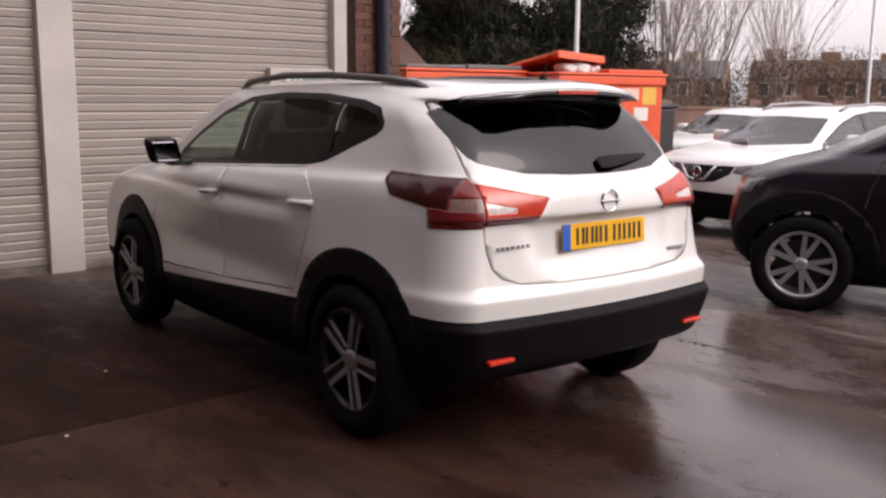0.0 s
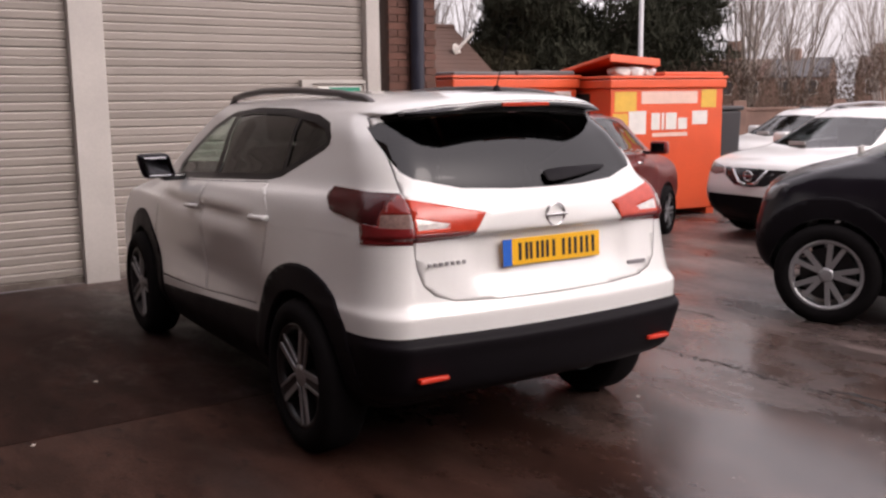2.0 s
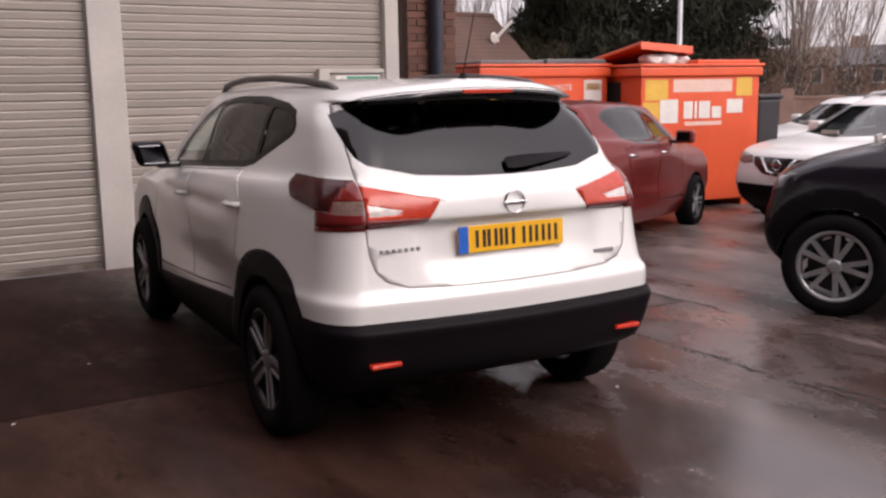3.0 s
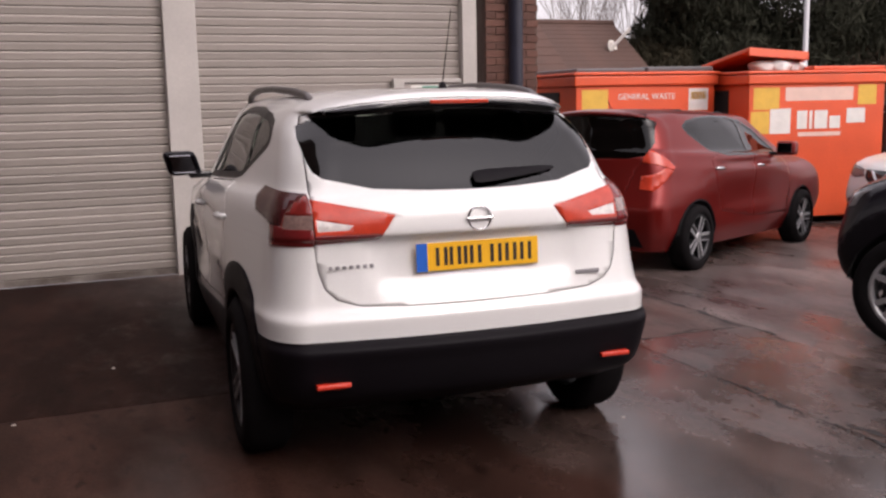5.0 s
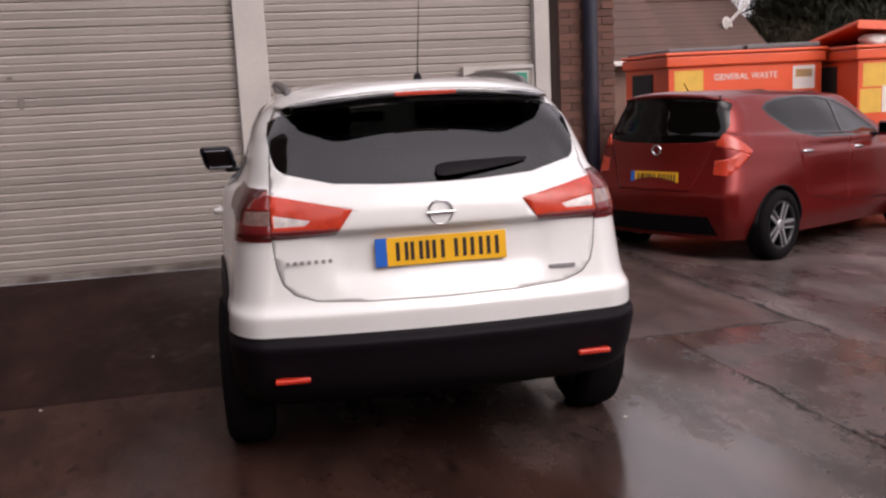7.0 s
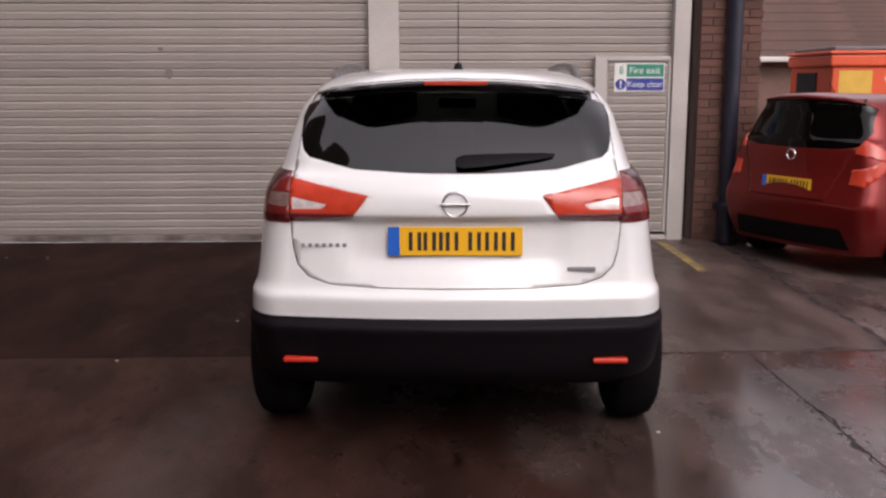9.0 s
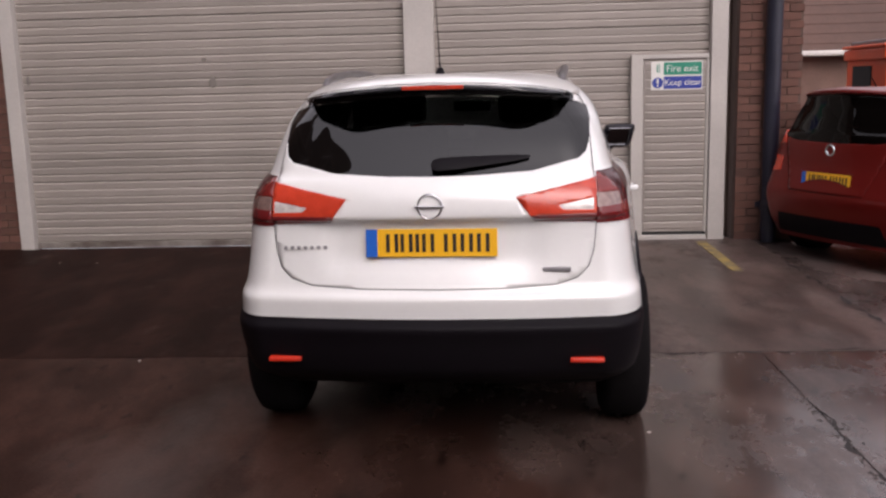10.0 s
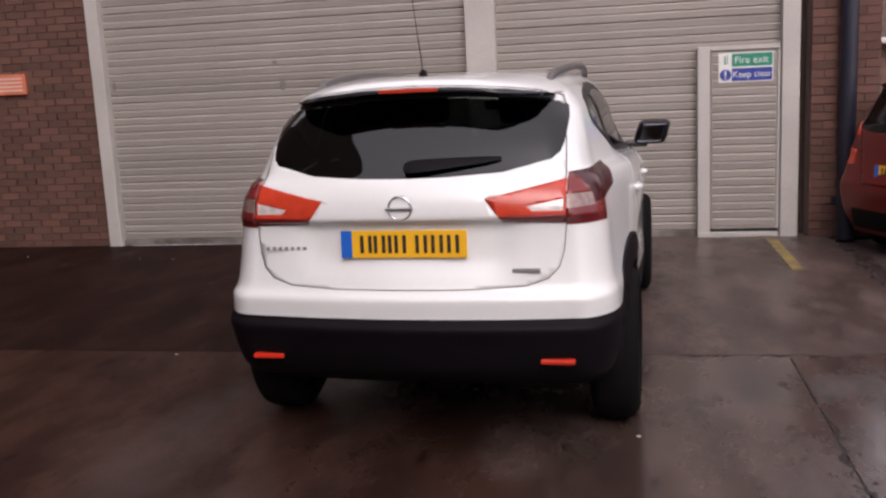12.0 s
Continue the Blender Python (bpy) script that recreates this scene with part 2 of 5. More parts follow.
def pchip(xs, ys, q):
    """Monotone cubic through (xs, ys), at q."""
    xs, ys, q = np.asarray(xs, float), np.asarray(ys, float), np.asarray(q, float)
    h, d = np.diff(xs), np.diff(ys) / np.diff(xs)
    m = np.zeros_like(ys)
    m[0], m[-1] = d[0], d[-1]
    for i in range(1, len(xs) - 1):
        if d[i - 1] * d[i] > 0:
            w1, w2 = 2 * h[i] + h[i - 1], h[i] + 2 * h[i - 1]
            m[i] = (w1 + w2) / (w1 / d[i - 1] + w2 / d[i])
    k = np.clip(np.searchsorted(xs, q, side="right") - 1, 0, len(xs) - 2)
    t = (q - xs[k]) / h[k]
    return ys[k] * (1 + 2 * t) * (1 - t) ** 2 + m[k] * h[k] * t * (1 - t) ** 2 + ys[k + 1] * t * t * (3 - 2 * t) + m[k + 1] * h[k] * t * t * (t - 1)


# Each level of a car's skin, bottom to top: height at the tail and at the nose, tail y, tail bow, tail half width,
# greatest half width, tail corner radius, nose y, nose half width, roof arch.
LEVEL_KEYS = ("zr", "zf", "yr", "bow", "wr", "w", "rc", "yf", "wf", "arch")


def skin(levels, wheels, roof_mid, rows=6, flare=0.022, scallop=0.0):
    """A car's outer skin as a grid lofted through its levels, closed at the roof."""
    ks = np.arange(len(levels))
    q = np.linspace(0, len(levels) - 1, (len(levels) - 1) * rows + 1)
    prm = {key: pchip(ks, [lv[i] for lv in levels], q) for i, key in enumerate(LEVEL_KEYS)}
    loops = []
    for k in range(len(q)):
        v = {key: float(prm[key][k]) for key in LEVEL_KEYS}
        pts = []
        for s in np.linspace(0, 1, 17)[:-1]:
            x = s * (v["wr"] - v["rc"])
            pts.append((x, v["yr"] + v["bow"] * (x / max(v["wr"], 0.01)) ** 2))
        cy = v["yr"] + v["bow"] * ((v["wr"] - v["rc"]) / max(v["wr"], 0.01)) ** 2
        for s in np.linspace(0, math.pi / 2, 12)[:-1]:
            pts.append((v["wr"] - v["rc"] + v["rc"] * math.sin(s), cy + v["rc"] * 1.5 * (1 - math.cos(s))))
        y0, y1 = cy + v["rc"] * 1.5, v["yf"] - 0.30
        for s in np.linspace(0, 1, 56)[:-1]:
            y = y0 + (y1 - y0) * s
            a = min(1.0, (y - y0) / max(0.30 * (y1 - y0), 0.01))
            b = max(0.0, (y - (y1 - 0.45 * (y1 - y0))) / max(0.45 * (y1 - y0), 0.01))
            x = v["wr"] + (v["w"] - v["wr"]) * math.sin(a * math.pi / 2) - (v["w"] - v["wf"]) * b * b * (3 - 2 * b)
            pts.append((x, y))
        for s in np.linspace(0, math.pi / 2, 10)[:-1]:
            pts.append((v["wf"] - 0.22 * (1 - math.cos(s)), y1 + 0.22 * math.sin(s)))
        for s in np.linspace(0, 1, 10):
            pts.append(((v["wf"] - 0.22) * (1 - s), y1 + 0.22 + 0.08 * (1 - (1 - s) ** 2)))
        loop = []
        for x, y in pts:
            f = min(1, max(0, y / max(levels[0][7], 1)))
            z = v["zr"] + (v["zf"] - v["zr"]) * f + v["arch"] * max(0.0, 1 - ((y - roof_mid) / 1.5) ** 2)
            z -= 0.13 * x * x * max(0.25, min(1.0, 1 - (y - 0.30) / 0.5)) * min(1.0, max(0.0, (v["zr"] / levels[-1][0] - 0.89) / 0.06))
            if x > 0.5 and z < 1.0:
                x += flare * min(1, (1.0 - z) / 0.25) * sum(math.exp(-((y - yw) / 0.42) ** 2) for yw in wheels)
            if x > 0.5 and len(wheels) == 2:
                hollow = 1 / (1 + math.exp(-(y - wheels[0] - 0.55) / 0.10)) / (1 + math.exp((y - wheels[1] + 0.50) / 0.10))
                x += hollow * (0.010 * math.exp(-((z - 1.045) / 0.035) ** 2) - 0.015 * math.exp(-((z - 0.975) / 0.03) ** 2) + 0.008 * math.exp(-((z - 0.91) / 0.06) ** 2) - 0.012 * math.exp(-((z - 0.68) / 0.12) ** 2) + 0.006 * math.exp(-((z - 0.50) / 0.05) ** 2))
            if scallop and y < 0.5:
                # the number plate's hollow in the tailgate
                zz = 1 / (1 + math.exp(-(z - 0.815) / 0.022)) / (1 + math.exp((z - 1.006) / 0.011))
                y += scallop * zz / (1 + math.exp((abs(x) - 0.40 - 0.25 * (z - 0.80)) / 0.016))
            loop.append((x, y, z))
        loops.append(loop)
    bm = bmesh.new()
    n = len(loops[0])
    full = []
    for loop in loops:
        right = [bm.verts.new(p) for p in loop]
        left = [right[0]] + [bm.verts.new((-p[0], p[1], p[2])) for p in loop[1:-1]] + [right[-1]]
        full.append(right + left[-2:0:-1])
    m = len(full[0])
    for a, b in zip(full, full[1:]):
        for i in range(m):
            j = (i + 1) % m
            bm.faces.new((a[i], a[j], b[j], b[i]))
    # the roof closes from side to side
    top = full[-1]
    for i in range(n - 1):
        a, b, c, d = top[i], top[i + 1], top[(m - i - 1) % m], top[(m - i) % m]
        face = [a, b, c, d]
        face = [f for k, f in enumerate(face) if f not in face[:k]]
        if len(face) > 2:
            bm.faces.new(face)
    bmesh.ops.recalc_face_normals(bm, faces=bm.faces)
    return bm


def inside(bm, outline, axis, keep=None):
    """Cuts the skin along a convex outline seen along an axis, and returns the faces inside it."""
    def flat(co):
        return (co.x, co.z) if axis == "y" else (co.y, co.z)
    area = sum(a[0] * b[1] - b[0] * a[1] for a, b in zip(outline, outline[1:] + outline[:1]))
    if area < 0:
        outline = outline[::-1]
    lo = [min(p[i] for p in outline) for i in (0, 1)]
    hi = [max(p[i] for p in outline) for i in (0, 1)]
    ia = 0 if axis == "y" else 1
    def near(f):
        co = f.verts[0].co
        if not (lo[0] - 0.3 < co[ia] < hi[0] + 0.3 and lo[1] - 0.3 < co.z < hi[1] + 0.3):
            return False
        c = [flat(v.co) for v in f.verts]
        return all(max(p[i] for p in c) > lo[i] and min(p[i] for p in c) < hi[i] for i in (0, 1))
    faces = [f for f in bm.faces if near(f) and (keep is None or keep(f))]
    for a, b in zip(outline, outline[1:] + outline[:1]):
        nx, nz = a[1] - b[1], b[0] - a[0]
        no = Vector((nx, 0, nz)) if axis == "y" else Vector((0, nx, nz))
        co = Vector((a[0], 0, a[1])) if axis == "y" else Vector((0, a[0], a[1]))
        if no.length < 1e-6:
            continue
        no.normalize()
        vals = {v: (v.co - co).dot(no) for f in faces for v in f.verts}
        if any(x < -1e-6 for x in vals.values()):
            geom = list({e for f in faces for e in f.edges}) + list({v for f in faces for v in f.verts}) + faces
            out = bmesh.ops.bisect_plane(bm, geom=geom, plane_co=co, plane_no=no, dist=1e-5)
            faces = [g for g in out["geom"] if isinstance(g, bmesh.types.BMFace)]
            faces = [f for f in faces if (f.calc_center_median() - co).dot(no) > 0]
        if not faces:
            break
    return faces


def lift(bm, faces, push=0.0, rim=0.0):
    """Takes faces out of the skin into a mesh of their own, pushed along the normals, with a rim turned inwards."""
    out = bmesh.new()
    made = {}
    for f in faces:
        for v in f.verts:
            if v not in made:
                v.normal_update()
                made[v] = out.verts.new(v.co + v.normal * push)
        try:
            out.faces.new([made[v] for v in f.verts])
        except ValueError:
            pass
    if rim:
        normals = {made[v]: v.normal.copy() for v in made}
        edges = [e for e in out.edges if len(e.link_faces) == 1]
        low = {}
        for e in edges:
            for v in e.verts:
                if v not in low:
                    low[v] = out.verts.new(v.co - normals[v] * rim)
        for e in edges:
            a, b = e.verts
            out.faces.new((a, b, low[b], low[a]))
        bmesh.ops.recalc_face_normals(out, faces=out.faces)
    bmesh.ops.delete(bm, geom=faces, context="FACES")
    return out


def circle(cy, cz, r, n=40):
    return [(cy + r * math.cos(2 * math.pi * i / n), cz + r * math.sin(2 * math.pi * i / n)) for i in range(n)]


def mirror2(half):
    """A whole outline from its right half, listed from the top centre down to the bottom centre."""
    return half + [(-x, z) for x, z in half[::-1] if x > 1e-6]


def grow(outline, d):
    """The convex outline made larger (or smaller) by d."""
    area = sum(a[0] * b[1] - b[0] * a[1] for a, b in zip(outline, outline[1:] + outline[:1]))
    s = 1 if area > 0 else -1
    res = []
    n = len(outline)
    for i in range(n):
        p, a, b = Vector(outline[i]), Vector(outline[i - 1]), Vector(outline[(i + 1) % n])
        e1, e2 = (p - a).normalized(), (b - p).normalized()
        n1, n2 = Vector((e1.y, -e1.x)) * s, Vector((e2.y, -e2.x)) * s
        m = (n1 + n2)
        m = m / max(m.length_squared / 2, 0.3)
        res.append(tuple(p + m * d))
    return res


def wheel(parent, x, y, r, rim_r, side, spokes, width=0.215, face=ALLOY, twin=False):
    """A tyre and an alloy rim on the given side (-1 left, 1 right)."""
    h = width / 2
    prof = [(-h + 0.02, rim_r), (-h, rim_r + 0.02), (-h + 0.004, r - 0.04), (-h + 0.025, r - 0.008), (-h + 0.05, r), (0, r + 0.002), (h - 0.05, r), (h - 0.025, r - 0.008), (h - 0.004, r - 0.04), (h, rim_r + 0.02), (h - 0.02, rim_r)]
    at = pose(x, y, r, 0, 0, 0 if side > 0 else 180)
    w = new("wheel")
    w.parent, w.matrix_basis = parent, at
    tyre = lathe(prof, 56)
    part("tyre", tyre, RUBBER, w, smooth=True)
    rim = lathe([(-h + 0.02, rim_r - 0.004), (h - 0.045, rim_r - 0.03), (h - 0.02, rim_r - 0.022), (h - 0.014, rim_r - 0.006), (h - 0.02, rim_r + 0.004)], 56)
    part("rim", rim, face if twin else ALLOY_DARK, w, smooth=True)
    part("brake_disc", lathe([(h - 0.10, 0.001), (h - 0.10, rim_r - 0.06)], 32), ALLOY_DARK, w)
    bm = bmesh.new()
    for i in range(spokes):
        for off in ((-0.16, 0.16) if twin else (0.0,)):
            a = 2 * math.pi * i / spokes + off * 0.4
            wd = 0.017 if twin else 0.034
            verts = []
            for rr, ww, xx in ((0.045, wd * 1.1, h - 0.035), (rim_r - 0.015, wd * (1.0 if twin else 1.25), h - 0.022)):
                b = a + (off if rr > 0.1 else off * 0.3)
                for sx in (-1, 1):
                    for dx in (-0.035, 0.0):
                        verts.append(bm.verts.new((xx + dx, rr * math.cos(b) - sx * ww * math.sin(b), rr * math.sin(b) + sx * ww * math.cos(b))))
            v = verts
            for q4 in ((1, 3, 7, 5), (0, 1, 5, 4), (3, 2, 6, 7), (0, 4, 6, 2)):
                bm.faces.new([v[k] for k in q4])
    bmesh.ops.recalc_face_normals(bm, faces=bm.faces)
    part("spokes", bm, face if twin else ALLOY_DARK, w)
    if not twin:
        # bright machined edge along each dark spoke
        for i in range(spokes):
            a = 2 * math.pi * i / spokes
            for off, wd in ((0.020, 0.014), (-0.028, 0.007)):
                strip = boxes((h - 0.03, h - 0.016, 0.05, rim_r - 0.018, off - wd, off + wd), bevel=0.002)
                for v in strip.verts:
                    v.co.x -= 0.012 * (rim_r - v.co.y) / rim_r
                    v.co.z += off * 0.35 * (v.co.y / rim_r)
                part("spoke_edge", strip, face, w, "bright machined spoke edge", at=pose(0, 0, 0, math.degrees(a)))
    part("hub_cap", lathe([(h - 0.05, 0.055), (h - 0.028, 0.05), (h - 0.024, 0.03), (h - 0.024, 0.001)], 24), face, w, smooth=True)
    return w


def bars_plate(parent, at, blue=True):
    """A yellow registration plate whose characters are plain bars."""
    p = new("number_plate")
    p.parent, p.matrix_basis = parent, at
    p["label"] = "yellow registration plate with dark bars"
    part("plate_sheet", boxes((-0.26, 0.26, -0.006, 0.0, -0.0555, 0.0555), bevel=0.002), PLATE_YELLOW, p)
    if blue:
        part("blue_band", boxes((-0.26, -0.214, -0.0075, -0.006, -0.0555, 0.0555)), PLATE_BLUE, p)
    for i, x in enumerate((-0.155, -0.098, -0.055, -0.012, 0.075, 0.14, 0.205)):
        for dx in ((-0.017, 0.017) if i != 2 else (0,)):
            part("print_bar", boxes((x + dx - 0.0075, x + dx + 0.0075, -0.0078, -0.006, -0.036, 0.036)), PRINT, p)
    return p

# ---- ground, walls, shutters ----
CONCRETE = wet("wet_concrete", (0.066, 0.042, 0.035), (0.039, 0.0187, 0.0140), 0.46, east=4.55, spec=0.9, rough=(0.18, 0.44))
# the bay next to the shutters, in a darker tone throughout
CONCRETE_DARK = wet("darker_bay_concrete", (0.080, 0.054, 0.046), (0.0225, 0.0102, 0.0078), 0.46, east=4.3, spec=0.4, rough=(0.34, 0.6))
ASPHALT = wet("wet_asphalt", (0.155, 0.115, 0.105), (0.072, 0.051, 0.046), 0.52, 0.7, spec=0.55, rough=(0.26, 0.48))


def by_object(m, lo, hi):
    """Lets the brightness of a material differ a little from object to object."""
    n, l = m.node_tree.nodes, m.node_tree.links
    info, hsv, rng_map = n.new("ShaderNodeObjectInfo"), n.new("ShaderNodeHueSaturation"), n.new("ShaderNodeMapRange")
    rng_map.inputs["To Min"].default_value, rng_map.inputs["To Max"].default_value = lo, hi
    l.new(info.outputs["Random"], rng_map.inputs["Value"])
    l.new(rng_map.outputs[0], hsv.inputs["Value"])
    l.new(n["Principled BSDF"].inputs["Base Color"].links[0].from_socket, hsv.inputs["Color"])
    l.new(hsv.outputs[0], n["Principled BSDF"].inputs["Base Color"])
    return m


SHUTTER = mat("painted_steel_laths", (0.31, 0.273, 0.246), 0.5, 0.0, 0.08, 2.0, 40)
by_object(SHUTTER, 0.88, 1.10)
STAINED_RAIL = mat("splash_stained_rail", (0.20, 0.175, 0.155), 0.6, 0, 0.2, 3.0, 40, second=(0.075, 0.056, 0.046), ramp=(0.4, 0.6))
FRAME = mat("white_painted_steel", (0.43, 0.40, 0.37), 0.5, 0, 0.10, 2.5, 50)
MORTAR = mat("mortar", (0.105, 0.068, 0.054), 0.95, 0, 0.2, 10, 200)

# the asphalt falls away gently to the east of the concrete
FALL = ((-400, -0.02), (5.9, -0.02), (6.8, -0.075), (8.6, -0.12), (12.0, -0.15), (400, -0.15))
bm = bmesh.new()
_rows = [(bm.verts.new((x, -400, z)), bm.verts.new((x, 400, z))) for x, z in FALL]
for (a, b), (c, d) in zip(_rows, _rows[1:]):
    bm.faces.new((a, c, d, b))
tagged(part("ground", bm, ASPHALT), "wet dark brown asphalt yard", "ground", kind="structure")
WALL_Y = 7.94
wall = thing("wall_north", "red brick wall of the workshop", "wall", kind="structure")
part("backing", boxes((-9, -1.19, WALL_Y + 0.02, WALL_Y + 0.4, -0.05, 5.2), (5.82, 6.40, WALL_Y + 0.02, WALL_Y + 0.4, -0.05, 5.2), (5.73, 5.82, WALL_Y + 0.22, WALL_Y + 0.4, -0.05, 5.2), (-1.19, 5.73, WALL_Y + 0.02, WALL_Y + 0.4, 3.4, 5.2)), MORTAR, wall)
part("return_backing", boxes((6.0, 6.40, WALL_Y + 0.4, WALL_Y + 3, -0.05, 5.2)), MORTAR, wall)


def lath(x0, x1):
    """One curved steel lath of a roller shutter."""
    prof = [(0.009, 0.0), (-0.0070, 0.004), (-0.0085, 0.014), (-0.0095, 0.046), (-0.0135, 0.057), (-0.0130, 0.063), (-0.004, 0.0715), (0.009, 0.0748)]
    me = bmesh.new()
    a = [me.verts.new((x0, y, z)) for y, z in prof]
    b = [me.verts.new((x1, y, z)) for y, z in prof]
    for i in range(len(prof) - 1):
        me.faces.new((a[i], b[i], b[i + 1], a[i + 1]))
    bmesh.ops.recalc_face_normals(me, faces=me.faces)
    return me


def shutter(name, x0, x1, height, label):
    s = thing(name, label, "roller shutter", pose(0, WALL_Y + 0.05, 0), kind="structure")
    n = int(height / 0.075)
    first = part("lath", lath(x0, x1), SHUTTER, s, smooth=True, at=pose(0, 0, 0.06))
    for i in range(1, n):
        piece("lath", first.data, s, pose(0, random.uniform(-0.002, 0.002), 0.06 + 0.075 * i + random.uniform(-0.0015, 0.0015), random.uniform(-2.2, 2.2), 0, random.uniform(-0.04, 0.04)))
    part("bottom_rail", boxes((x0, x1, -0.03, 0.03, 0.0, 0.06), bevel=0.006), STAINED_RAIL, s, "dirty splash-stained bottom rail")
    part("back_sheet", boxes((x0, x1, 0.004, 0.02, 0, height)), GAP, s)
    return s


shutter("door_1", -1.04, 2.72, 3.4, "closed cream roller shutter of steel laths")
shutter("door_2", 3.005, 5.575, 3.4, "closed cream roller shutter with a wicket door")
for nm, x0, x1 in (("trim_post_left", -1.18, -1.04), ("trim_post_middle", 2.72, 3.005), ("trim_post_right", 5.575, 5.73)):
    tagged(part(nm, boxes((x0, x1, WALL_Y - 0.05, WALL_Y + 0.1, -0.012, 3.4), bevel=0.008), FRAME), "white painted steel door post", "post", kind="structure")


# ---- the white crossover ----
def fittings(bm, car, wheels, r_arch, r_clad, reach=0.84):
    """Wheel arches: the openings, their plastic edging and dark liners."""
    for yw, zw in wheels:
        for s in (-1, 1):
            side = (lambda f, s=s: f.calc_center_median().x * s > 0.45)
            bmesh.ops.delete(bm, geom=inside(bm, circle(yw, zw, r_arch), "x", side), context="FACES")
            ring = inside(bm, circle(yw, zw, r_clad), "x", side)
            part("arch_trim", lift(bm, ring, 0.007, 0.03), BLACK_PLASTIC, car, "black plastic wheel arch trim", smooth=True)
            liner = lathe([(s * 0.46, r_arch + 0.006), (s * reach, r_arch + 0.006)], 48)
            bmesh.ops.delete(liner, geom=[v for v in liner.verts if v.co.z < 0.02], context="VERTS")
            bmesh.ops.translate(liner, vec=(0, yw, zw), verts=liner.verts)
            part("arch_liner", liner, GAP, car, smooth=True)


def panel(bm, car, name, outline, axis, keep, material, gap=0.005):
    """A body panel parted from the skin by a narrow recessed gap."""
    got = inside(bm, grow(outline, -gap), axis, keep)
    part(name, lift(bm, got, 0.0, 0.015), material, car, smooth=True)
    ring = inside(bm, outline, axis, keep)
    part("panel_gap", lift(bm, ring, -0.010), GAP, car)


def seat(car, x, y, z):
    bm = boxes((x - 0.25, x + 0.25, y, y + 0.14, z - 0.15, z + 0.50), bevel=0.05)
    part("seat_back", bm, INTERIOR, car, smooth=True)
    part("headrest", boxes((x - 0.13, x + 0.13, y, y + 0.10, z + 0.52, z + 0.70), bevel=0.04), INTERIOR, car, smooth=True)


